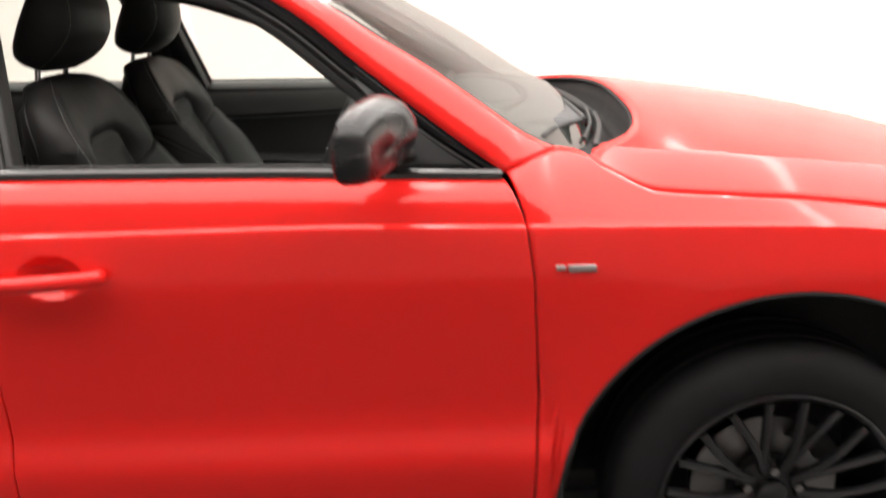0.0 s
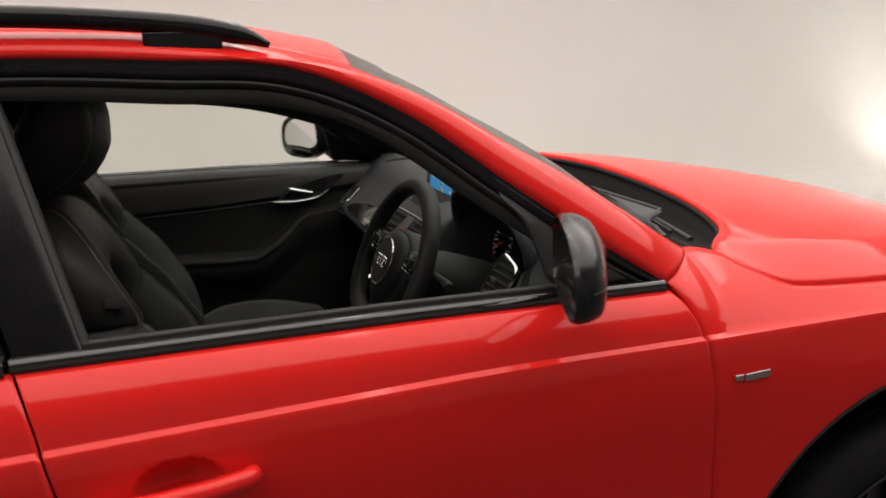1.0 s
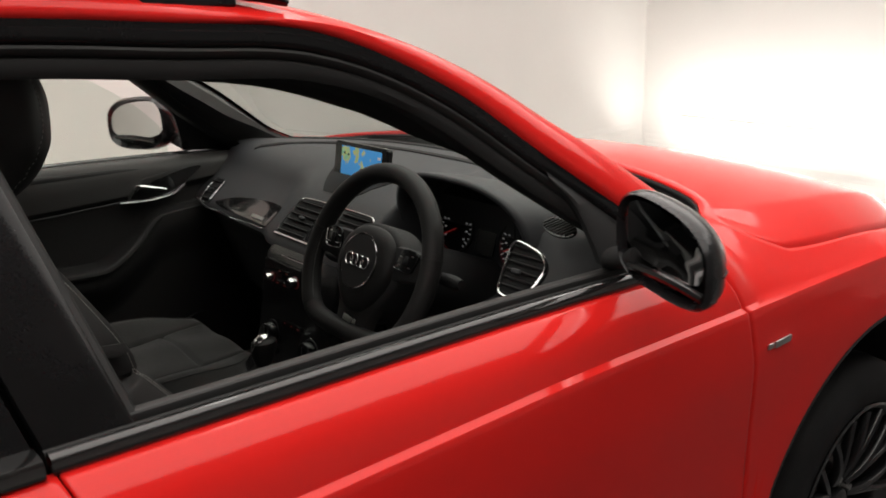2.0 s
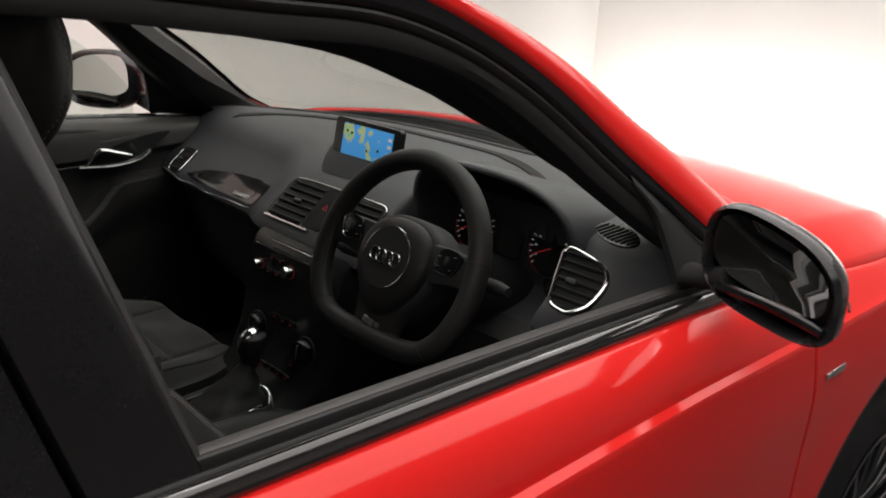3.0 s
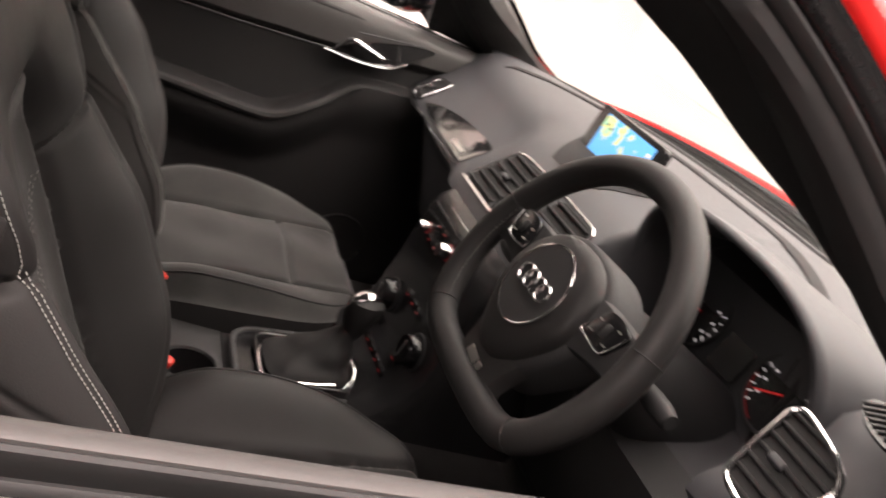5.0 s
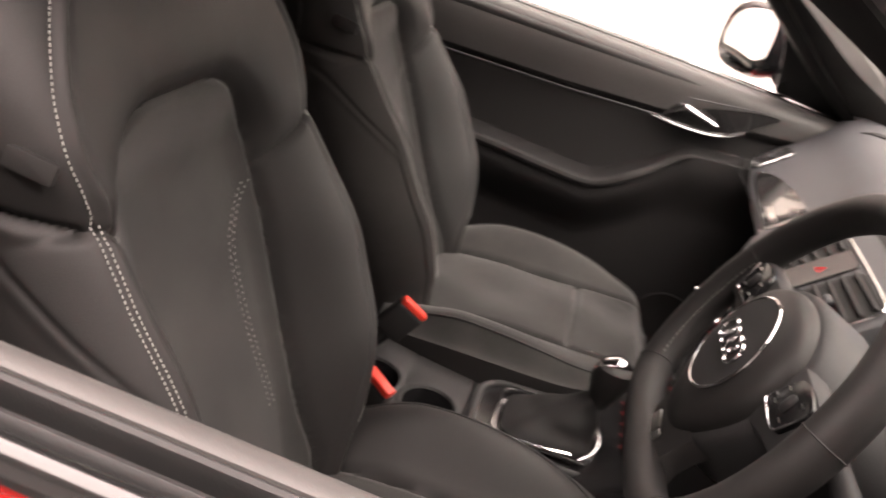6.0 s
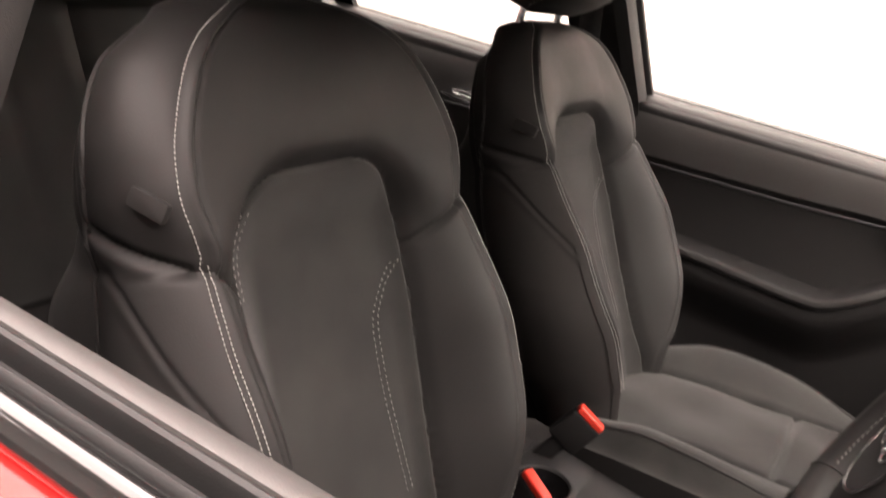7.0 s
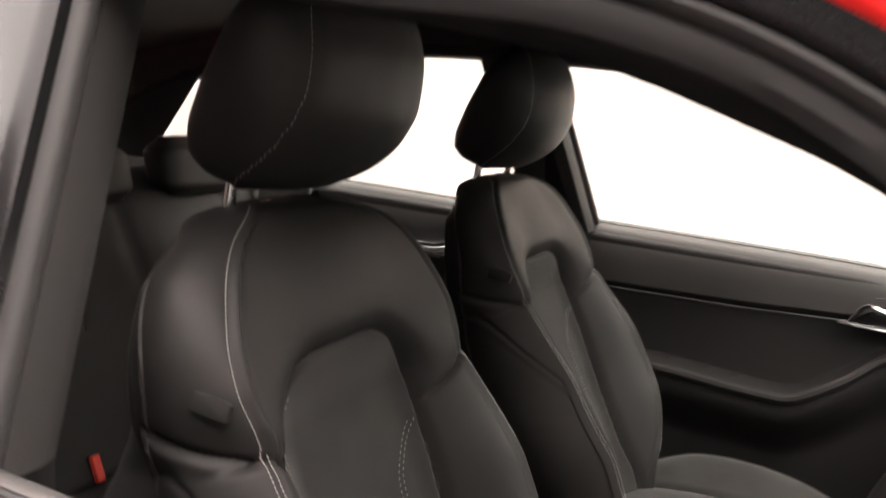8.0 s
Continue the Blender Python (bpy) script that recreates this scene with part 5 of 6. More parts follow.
SEAT_B = [(0.0, 0.020), (0.08, 0.042), (0.18, 0.062), (0.28, 0.058), (0.38, 0.034), (0.46, 0.014), (0.56, 0.004), (0.66, 0.0)]
SEAT_D = [(0.0, -0.020), (0.12, -0.025), (0.25, -0.035), (0.42, -0.038), (0.50, -0.030), (0.56, -0.032), (0.60, -0.037), (0.63, -0.048), (0.648, -0.066), (0.660, -0.092)]
SEAT_BACK = [(0.0, -0.118), (0.37, -0.112), (0.44, -0.106), (0.524, -0.094), (0.583, -0.084), (0.63, -0.080), (0.648, -0.080), (0.660, -0.086)]


def groove(dist, width=0.006, depth=0.006):
    return depth * math.exp(-((dist / width) ** 2))


def insert_dist(s, h):
    """Signed distance to the seat back's centre panel (inside < 0)."""
    half = smooth_lerp([(0.0, 0.108), (0.1, 0.114), (0.25, 0.132), (0.36, 0.136), (0.5, 0.134)], h)
    r = 0.085
    qx, qy = abs(s + 0.010) - (half - r), (h - 0.494) + r
    return math.hypot(max(qx, 0), max(qy, 0)) + min(max(qx, qy), 0) - r


def pad_dist(s, h):
    """Height above the seam between the shoulder pad and the bolsters."""
    return h - (0.388 + 0.60 * max(0, abs(s) - 0.125))


def back_front(s, h):
    """How far the seat back's front stands forward at s across and h up."""
    w = smooth_lerp(SEAM_W, h)
    d0, b = smooth_lerp(SEAT_D, h), smooth_lerp(SEAT_B, h)
    k = min(1.0, abs(s) / w)
    ins = insert_dist(s, h)
    over = step(0.42, 0.49, h)
    wide = 0.062
    d = d0 + b * step(0.45, 0.95, k) + (0.038 - 0.026 * over) * (1 - (1 - min(1.0, max(0.0, ins / wide))) ** (1.7 + 0.9 * over))
    if ins < 0:
        d += 0.010 * (1 - over) * min(1.0, abs(s) / 0.138) ** 3 + 0.022 * over
    else:
        d += 0.010 * (1 - over) * (1 - min(1.0, ins / wide)) + 0.022 * over
    d -= groove(ins, 0.004, 0.006)
    if ins > 0:
        d -= groove(pad_dist(s, h), 0.0045, 0.006)
        if pad_dist(s, h) > 0:
            d += 0.006 * step(0.0, 0.03, pad_dist(s, h)) * step(0.0, 0.02, ins)
    # piping ridge beside the edge seam, then the rounded edge
    d += 0.0025 * math.exp(-(((w - abs(s) - 0.010) / 0.004) ** 2)) - groove(w - abs(s) - 0.017, 0.003, 0.002)
    return d - 0.004 * step(0.95, 1.0, k) ** 2


def snap(s, h, tol):
    """Pull a grid point onto a nearby seam, so that the panels meet in a clean line."""
    for f in (insert_dist, pad_dist):
        v = f(s, h)
        if abs(v) < tol and (f is insert_dist or insert_dist(s, h) > 0):
            e = 5e-4
            gs, gh = (f(s + e, h) - v) / e, (f(s, h + e) - v) / e
            n = gs * gs + gh * gh
            if n > 0.1:
                s, h = s - v * gs / n, h - v * gh / n
    return s, h


def back_point(s, h, d):
    return Vector((d * math.cos(REC) - h * math.sin(REC), s, h * math.cos(REC) + d * math.sin(REC)))


def split(rows, kinds, closed=False):
    """Sort the quads of a grid into pieces by kind(i, j)."""
    n, out = len(rows[0]), {}
    for a in range(len(rows) - 1):
        for b in range(n - 1):
            out.setdefault(kinds(a, b), []).append((rows[a][b], rows[a][b + 1], rows[a + 1][b + 1], rows[a + 1][b]))
    pieces = {}
    for k, quads in out.items():
        verts, index, faces = [], {}, []
        for q in quads:
            f = []
            for v in q:
                key = (round(v[0], 5), round(v[1], 5), round(v[2], 5))
                if key not in index:
                    index[key] = len(verts)
                    verts.append(v)
                f.append(index[key])
            if len(set(f)) > 2:
                faces.append(tuple(dict.fromkeys(f)))
        pieces[k] = (verts, faces)
    return pieces


def cushion_half(t):
    """Half width of the cushion from its rear (0) to its rounded front (1)."""
    return (0.216 + 0.044 * math.sin(math.pi * (0.06 + 0.86 * t))) * (1 - 0.42 * max(0.0, (t - 0.62) / 0.38) ** 2.4)


def headrest_seam(z):
    """Where the seam round the headrest's side runs at height z, in 64ths of a turn from the front."""
    return smooth_lerp([(1.222, 15.0), (1.232, 13.2), (1.25, 11.0), (1.28, 9.0), (1.32, 7.6), (1.36, 7.2), (1.43, 7.2)], z)


def front_seat(name, yc, label, lean=0.0):
    """A sports seat; origin on the floor rail below its hip point."""
    base = Vector((-1.268, yc, 0.615))
    tilt = Matrix.Rotation(-radians(lean), 3, "Y")
    at = lambda p: base + tilt @ p
    hs = list(np.linspace(0.0, 0.655, 230)) + [0.6575, 0.6595]
    rows, flat, m = [], [], 180
    for i, h in enumerate(hs):
        w = smooth_lerp(SEAM_W, h)
        row, fl = [], []
        for k in range(m + 1):
            u, v = w * (-1 + 2 * k / m), h
            if 2 < k < m - 2 and 0 < i < 228:
                u, v = snap(u, v, 0.0007)
            fl.append((u, v))
            row.append(at(back_point(u, v, back_front(u, v))))
        rows.append(row)
        flat.append(fl)

    def kind(i, j):
        c = (flat[i][j], flat[i][j + 1], flat[i + 1][j], flat[i + 1][j + 1])
        s, h = sum(q[0] for q in c) / 4, sum(q[1] for q in c) / 4
        if insert_dist(s, h) < 0:
            return "insert"
        return "pad" if pad_dist(s, h) > 0 else ("bolster_a" if s < 0 else "bolster_b")

    pieces = split(rows, kind)

    # sides and back shell
    shell_rows, side_rows = [], {-1: [], 1: []}
    for h in hs:
        w, full = smooth_lerp(SEAM_W, h), smooth_lerp(SEAT_W, h)
        top = step(0.59, 0.660, h)
        f = back_front(w, h)
        back = smooth_lerp(SEAT_BACK, h)
        for s in (-1, 1):
            prof = []
            for k in np.linspace(0, 1, 61):
                bulge = (0.023 + 0.014 * step(0.47, 0.58, h)) * (1 - 0.62 * top) * math.sin(math.pi * min(1, k * 0.85) ** 0.78)
                d = f + (back - f) * k
                fold = h - 0.429 - 0.060 * k
                g = groove(fold, 0.0045, 0.006) * (1 - step(0.85, 0.92, k)) * step(0, 0.08, k) + groove(k - 0.93, 0.03, 0.003)
                arc = h - (0.438 - 0.32 * max(0.0, 0.72 - k) ** 2)
                if fold < 0:
                    bulge += (0.006 * step(0, 0.012, -fold) + 0.022 * min(1.0, -fold / 0.2)) * math.sin(math.pi * min(1, k * 1.05)) ** 0.7
                    if 0.06 < k < 0.92:
                        g += groove(arc, 0.007, 0.003)
                        bulge -= 0.003 * step(0.0, 0.03, -arc)
                prof.append(at(back_point(s * (w + (full - w) * math.sin(math.pi / 2 * min(1, k * 2.2)) ** 0.8 + bulge - g), h - 0.034 * top * k**1.5, d - 0.012 * (full - w) / 0.06 * (1 - k) * k)))
            side_rows[s].append(prof)
        shell_rows.append([at(back_point(full * math.sin(math.pi / 24 * (k - 12)), h - 0.034 * top, back - (0.02 + 0.115 * (1 - step(0.38, 0.52, h))) * (1 - abs(math.sin(math.pi / 24 * (k - 12))) ** 14))) for k in range(25)])
    insert = part(name, pieces["insert"], SUEDE, car, label)
    part("shoulder_pad", pieces["pad"], LEATHER, insert, "smooth black leather shoulder pad")
    part("side_bolster", pieces["bolster_a"], LEATHER, insert, "black leather side bolster")
    part("side_bolster", pieces["bolster_b"], LEATHER, insert, "black leather side bolster")
    for s in (-1, 1):
        # The inboard side gets a rougher, browner black than the outboard leather.
        part("backrest_side", grid(side_rows[s]), LEATHER if s * yc > 0 else INNER_MATT, insert, "black leather backrest side panel" if s * yc > 0 else "matt black backrest side panel")
    wt = smooth_lerp(SEAM_W, 0.6595)
    cap = [at(back_point(wt * (-1 + 2 * k / 24), 0.6595, back_front(wt * (-1 + 2 * k / 24), 0.6595))) for k in range(25)]
    part("backrest_cap", grid([cap, [(p + q) / 2 + Vector((0, 0, 0.003)) for p, q in zip(cap, shell_rows[-1])], shell_rows[-1]]), LEATHER, insert)
    part("backrest_shell", grid(shell_rows), DOORCARD, insert, "black backrest rear panel")
    # pale seam threads and piping on both edges
    for s in (-1, 1):
        line = [side_rows[s][i][0] + Vector((0.0006, s * 0.0014, 0)) for i in range(20, 229, 3)]
        tagged(part("seam_thread", stitches(line), STITCH, insert, "pale seam stitching"), kind="stuff")
        line2 = [at(back_point(s * (smooth_lerp(SEAM_W, h) - 0.0032), h, back_front(smooth_lerp(SEAM_W, h) - 0.0032, h) + 0.0012)) for h in np.linspace(0.06, 0.434, 48)]
        tagged(part("seam_thread", stitches(line2), STITCH, insert, "pale seam stitching"), kind="stuff")
        way = ((0.120, 0.462), (0.130, 0.44), (0.138, 0.415), (0.140, 0.39)) if s < 0 else ((0.116, 0.372), (0.106, 0.362), (0.088, 0.340), (0.074, 0.315), (0.071, 0.27), (0.072, 0.20), (0.074, 0.12))
        for off in (0.0, 0.009):
            line3 = [at(back_point(s * (p[0] - off), p[1], back_front(s * (p[0] - off), p[1]) + 0.0008)) for p in curve([(u, v, 0) for u, v in way], 26)]
            tagged(part("insert_thread", stitches(line3, 0.0075, (0.0032, 0.0008, 0.001)), THREAD, insert), kind="stuff")
        part("rear_piping", tube([r[int(round(60 * lerp([(0.30, 0.92), (0.40, 0.88), (0.476, 0.80), (0.52, 0.66), (0.66, 0.62)], h)))] + Vector((0, s * 0.001, 0)) for r, h in zip(side_rows[s], hs)][:226:3], 0.0026, 6), LEATHER, insert)
    tag = at(back_point(-0.2305, 0.490, 0.0))
    tagm = frame_axes(tag, (1, 0.10, -0.15), (0.3, 0.25, 1))
    part("airbag_tag", plate(rounded(0.036, 0.016, 0.003), 0.006, tagm @ Matrix.Translation((0.002, 0, -0.0012)), 0.0008), LEATHER, insert, "small black side tag")

    # headrest
    hc = at(back_point(0, 0.657, -0.070))
    for s in (-0.075, 0.075):
        part("headrest_post", tube([hc + Vector((0.012, s, -0.05)), hc + Vector((0.030, s, 0.10))], 0.0065, 10), CHROME, insert, "chrome headrest post")
        part("post_sleeve", tube([hc + Vector((0.004, s, -0.020)), hc + Vector((0.004, s, -0.004))], 0.011, 12), BLACK_TRIM, insert)
    rows = []
    front = [(1.222, -1.515), (1.24, -1.480), (1.26, -1.456), (1.28, -1.442), (1.31, -1.430), (1.35, -1.428), (1.39, -1.436), (1.415, -1.450), (1.430, -1.470)]
    rear = [(1.222, -1.545), (1.24, -1.587), (1.26, -1.600), (1.28, -1.597), (1.31, -1.584), (1.35, -1.562), (1.39, -1.537), (1.415, -1.516), (1.430, -1.492)]
    halves = [(1.222, 0.082), (1.235, 0.104), (1.26, 0.121), (1.29, 0.130), (1.34, 0.135), (1.38, 0.132), (1.41, 0.118), (1.430, 0.088)]
    zs = [1.222 + 0.104 * (1 - math.cos(math.pi * t)) for t in np.linspace(0, 1, 48)]
    for z in zs:
        xf, xb, half = smooth_lerp(front, z), smooth_lerp(rear, z), smooth_lerp(halves, z)
        mid_, dep = (xf + xb) / 2, (xf - xb) / 2
        seam = headrest_seam(z)
        ring = []
        for a in np.linspace(0, 2 * math.pi, 65)[:-1]:
            c, s = math.cos(a), math.sin(a)
            x = dep * math.copysign(abs(c) ** 0.5, c) + mid_
            y = half * math.copysign(abs(s) ** (0.5 if c > 0 else 0.7), s)
            if c > 0:
                x += 0.030 * (1 - (y / half) ** 2) - 0.016 - groove((min(a, 2 * math.pi - a) - seam * math.pi / 32) * 0.10, 0.004, 0.004)
            ring.append(at(Vector((x - 0.010, yc + 0.005 + y * 0.99, z)) - base))
        rows.append(ring)
    part("headrest", grid(rows, True, True), LEATHER, insert, "black leather headrest")
    for s in (-1, 1):
        line = []
        for r, z in zip(rows[2:46], zs[2:46]):
            k = headrest_seam(z)
            i, f = int(k), k - int(k)
            p = r[i * s].lerp(r[(i + 1) * s], f)
            line.append(p + Vector((0.0012, math.copysign(0.0008, p[1] - yc), 0)))
        tagged(part("headrest_thread", stitches(line, 0.007, (0.0036, 0.0008, 0.001)), THREAD, insert), kind="stuff")

    # cushion
    L0, L1 = -1.315, -0.850
    xs = np.linspace(L0, L1, 90)
    mm = 96
    rows = []

    def cushion(x, s):
        t = (x - L0) / (L1 - L0)
        half = cushion_half(t)
        k = abs(s) / half
        z = 0.610 + 0.030 * t + 0.012 * math.sin(math.pi * t)
        z += (0.060 + 0.022 * math.sin(math.pi * min(1.0, t * 1.25)) - 0.050 * t) * step(0.44, 0.80, k) * (1 - step(0.82, 1.0, k) * 0.85) * (0.45 + 0.55 * step(0.0, 0.30, t)) * (1.0 if yc < 0 else 0.7)
        front = step(0.86, 1.0, t)
        z -= 0.055 * front**2
        side = abs(s) - 0.125
        if side < 0:
            z += 0.0035 * math.sin(23 * x + 9 * s) * math.sin(31 * s - 7 * x) + 0.010 * math.cos(math.pi * min(1, abs(s) / 0.125) / 2) ** 0.7
        z -= groove(side, 0.005, 0.010) + (groove(x + 1.005, 0.005, 0.009) if side < 0.0 else 0)
        return z

    for x in xs:
        t = (x - L0) / (L1 - L0)
        half = cushion_half(t)
        rows.append([Vector((x, yc + half * (-1 + 2 * k / mm), cushion(x, half * (-1 + 2 * k / mm)))) for k in range(mm + 1)])
    kindc = lambda i, j: "mid" if abs(cushion_half((xs[i] - L0) / (L1 - L0)) * (-1 + 2 * (j + 0.5) / mm)) < 0.125 else "rim_a" if j < mm / 2 else "rim_b"
    pc = split(rows, kindc)
    part("cushion_centre", pc["mid"], SUEDE, insert, "charcoal suede seat cushion")
    for k in ("rim_a", "rim_b"):
        part("cushion_bolster", pc[k], SUEDE if yc > 0 else LEATHER, insert, "charcoal suede cushion bolster" if yc > 0 else "black leather cushion bolster")
    ring = rows[0] + [r[-1] for r in rows[1:]] + rows[-1][::-1][1:] + [r[0] for r in rows[::-1]][1:-1]
    low = [Vector((p[0] - 0.03 * step(-0.95, -0.85, p[0]), yc + (p[1] - yc) * 0.97, 0.50)) for p in ring]
    mid = [Vector((p[0] + 0.006, yc + (p[1] - yc) * 1.02, (p[2] + 0.52) / 2 + 0.02)) for p in ring]
    lower = [Vector((p[0] - 0.06, yc + (p[1] - yc) * 0.9, 0.36)) for p in ring]
    part("cushion_skirt", grid([ring, mid, low, lower], True), LEATHER, insert, "black leather cushion side")
    for s in (-1, 1):
        part("cushion_piping", tube([rows[i][int(mm / 2 + s * mm * 0.42)] + Vector((0, 0, 0.0005)) for i in range(4, 86)], 0.0018, 6), RUBBER, insert)
    return insert


front_seat("driver_seat", -0.371, "black leather and charcoal suede sports seat")
front_seat("passenger_seat", 0.338, "black leather and charcoal suede sports seat", 3.0)


def belt_buckle(loc, lean, name="belt_buckle"):
    m = Matrix.Translation(loc) @ pose(0, 0, 0, lean[0], lean[1], lean[2])
    b = part(name, box((0.052, 0.020, 0.058), (0, 0, -0.033), m=m, soft=0.006), MATT_BLACK, car, "black belt buckle with a red button")
    part("release_button", box((0.047, 0.016, 0.012), (0, 0, 0.0), m=m, soft=0.003), BUCKLE_RED, b, "red release button")
    part("buckle_stalk", box((0.026, 0.010, 0.12), (0, 0, -0.11), m=m, soft=0.004), MATT_BLACK, b)


belt_buckle((-1.247, -0.130, 0.680), (0, 20, -22))
belt_buckle((-1.256, 0.077, 0.685), (0, 33, 13))

# ---- centre tunnel ----
rows = []
for x, z, h in ((-0.90, 0.625, 0.125), (-0.98, 0.612, 0.118), (-1.06, 0.603, 0.112), (-1.128, 0.600, 0.109), (-1.132, 0.530, 0.109), (-1.328, 0.530, 0.101), (-1.332, 0.602, 0.101), (-1.46, 0.60, 0.10), (-1.60, 0.59, 0.10), (-1.75, 0.56, 0.10)):
    rows.append([Vector((x, y, zz)) for y, zz in ((h + 0.015, 0.36), (h + 0.008, z - 0.05), (h, z - 0.012), (h - 0.012, z), (0, z + 0.001), (-h + 0.012, z), (-h, z - 0.012), (-h - 0.008, z - 0.05), (-h - 0.015, 0.36))])
tunnel = part("centre_tunnel", grid(rows), CONSOLE, car, "black centre tunnel with cup holders and gear lever")


def cup_cell(x0, x1, cx, cy, r):
    """A piece of the console's deck with a round hole and its rim."""
    out, n = [], 64
    for k in range(n):
        a = 2 * math.pi * k / n
        c, v = math.cos(a), math.sin(a)
        reach = min(((x1 if c > 0 else x0) - cx) / c if abs(c) > 1e-6 else 9, ((0.104 if v > 0 else -0.104) - cy) / v if abs(v) > 1e-6 else 9)
        out.append([Vector((cx + q * c, cy + q * v, z)) for q, z in ((reach, 0.601), (r + 0.010, 0.603), (r + 0.006, 0.606), (r + 0.002, 0.606), (r, 0.602))])
    return grid(out + out[:1])


for x0, x1, cx, cy in ((-1.2295, -1.130, -1.183, -0.030), (-1.330, -1.2295, -1.276, -0.006)):
    cup = part("cup_holder", cup_cell(x0, x1, cx, cy, 0.0395), CONSOLE, tunnel, "console deck with a round cup holder")
    part("cup_well", grid([[Vector((cx + r * math.cos(a), cy + r * math.sin(a), z)) for a in np.linspace(0, 2 * math.pi, 41)[:-1]] for r, z in ((0.0395, 0.602), (0.038, 0.560), (0.036, 0.545), (0.001, 0.544))], True), DIAL, cup, "deep black cup well")
# gear lever
gm = frame_axes((-1.010, -0.010, 0.622), (1, 0, 0.07), (0, 1, 0))
gl = part("gear_surround", plate(rounded(0.215, 0.165, 0.040), 0.014, gm, 0.004), DIAL, car, "black recessed gear lever surround")
part("surround_rim", tube([gm @ Vector((x, y, 0.001)) for x, y in rounded(0.218, 0.168, 0.042, 8)], 0.0055, 10, closed=True), CONSOLE, gl, "rounded grey console edge")
fm = frame_axes((-1.011, -0.010, 0.630), (1, 0, 0.05), (0, 1, 0))
fr = rounded(0.148, 0.128, 0.022, 8)
part("gaiter_frame", tube([fm @ Vector((x, y, 0.0)) for x, y in fr], 0.0048, 10, closed=True, flat=0.7), BLACK_GLOSS, gl, "gloss black gaiter frame")
part("surround_chrome", tube([fm @ Vector((p[0], p[1], 0.004)) for p in curve([(-0.068, 0.020, 0), (-0.073, 0.0, 0), (-0.074, -0.040, 0), (-0.070, -0.058, 0)], 12)], 0.0038, 8), CHROME, gl, "chrome trim")
part("surround_chrome", tube([fm @ Vector((p[0], p[1], 0.004)) for p in curve([(-0.045, -0.065, 0), (0.0, -0.064, 0), (0.038, -0.058, 0)], 10)], 0.0034, 8), CHROME, gl, "chrome trim")
part("surround_chrome", tube([fm @ Vector((p[0], p[1], 0.004 + p[2])) for p in curve([(0.070, 0.020, 0.006), (0.075, -0.018, 0.006), (0.069, -0.044, 0.002), (0.050, -0.066, 0)], 12)], [0.004, 0.005, 0.006, 0.0065, 0.0065, 0.006, 0.006, 0.006, 0.0055, 0.005, 0.004, 0.003], 10), CHROME, gl, "chrome trim")
part("surround_chrome", tube([fm @ Vector((p[0], p[1], 0.002)) for p in curve([(0.078, -0.052, 0), (0.080, -0.072, 0), (0.074, -0.094, 0)], 8)], 0.0042, 8), CHROME, gl, "chrome trim")
rows = []
for t in np.linspace(0, 1, 28):
    c = Vector((-1.008, -0.010, 0.629)).lerp(Vector((-0.958, -0.004, 0.708)), t ** 0.9)
    wx, wy = 0.056 * (1 - t) ** 1.5 + 0.013, 0.047 * (1 - t) ** 1.5 + 0.013
    ring = []
    for a in np.linspace(0, 2 * math.pi, 57)[:-1]:
        e = 0.55 + 0.45 * t
        pleat = 1 + (0.05 * math.sin(15 * t ** 0.7 + 1.6 * math.sin(a + 0.4) + 0.8 * math.sin(3 * a)) + 0.035 * math.sin(5 * a + 6 * t)) * math.sin(math.pi * min(1.0, t * 1.1)) ** 0.5
        ring.append(c + Vector((wx * pleat * math.copysign(abs(math.cos(a)) ** e, math.cos(a)), wy * pleat * math.copysign(abs(math.sin(a)) ** e, math.sin(a)), 0)))
    rows.append(ring)
part("gear_gaiter", grid(rows, True), MATT_LEATHER, gl, "creased black leather gaiter")
rows = []
for z, rx, ry in ((-0.045, 0.014, 0.014), (-0.03, 0.019, 0.018), (-0.01, 0.026, 0.022), (0.008, 0.030, 0.025), (0.020, 0.028, 0.024), (0.027, 0.018, 0.016), (0.029, 0.002, 0.002)):
    rows.append([Vector((-0.953 + rx * math.cos(a) + 0.1 * z, -0.005 + ry * math.sin(a), 0.735 + z)) for a in np.linspace(0, 2 * math.pi, 29)[:-1]])
kn = part("gear_knob", grid(rows, True), LEATHER, gl, "black leather gear knob")
part("knob_cap", tube(curve([(-0.982, -0.004, 0.738), (-0.970, -0.005, 0.757), (-0.948, -0.005, 0.766), (-0.930, -0.005, 0.760)], 10), [0.004, 0.008, 0.011, 0.013, 0.014, 0.014, 0.013, 0.011, 0.008, 0.004], 10, flat=0.5), CHROME, gl, "chrome cap")
# armrest box
part("armrest", box((0.26, 0.17, 0.075), (-1.50, 0.0, 0.70), soft=0.025), LEATHER, car, "black leather centre armrest")
part("armrest_base", box((0.24, 0.15, 0.10), (-1.52, 0.0, 0.64), soft=0.01), DASH_LOW, car)


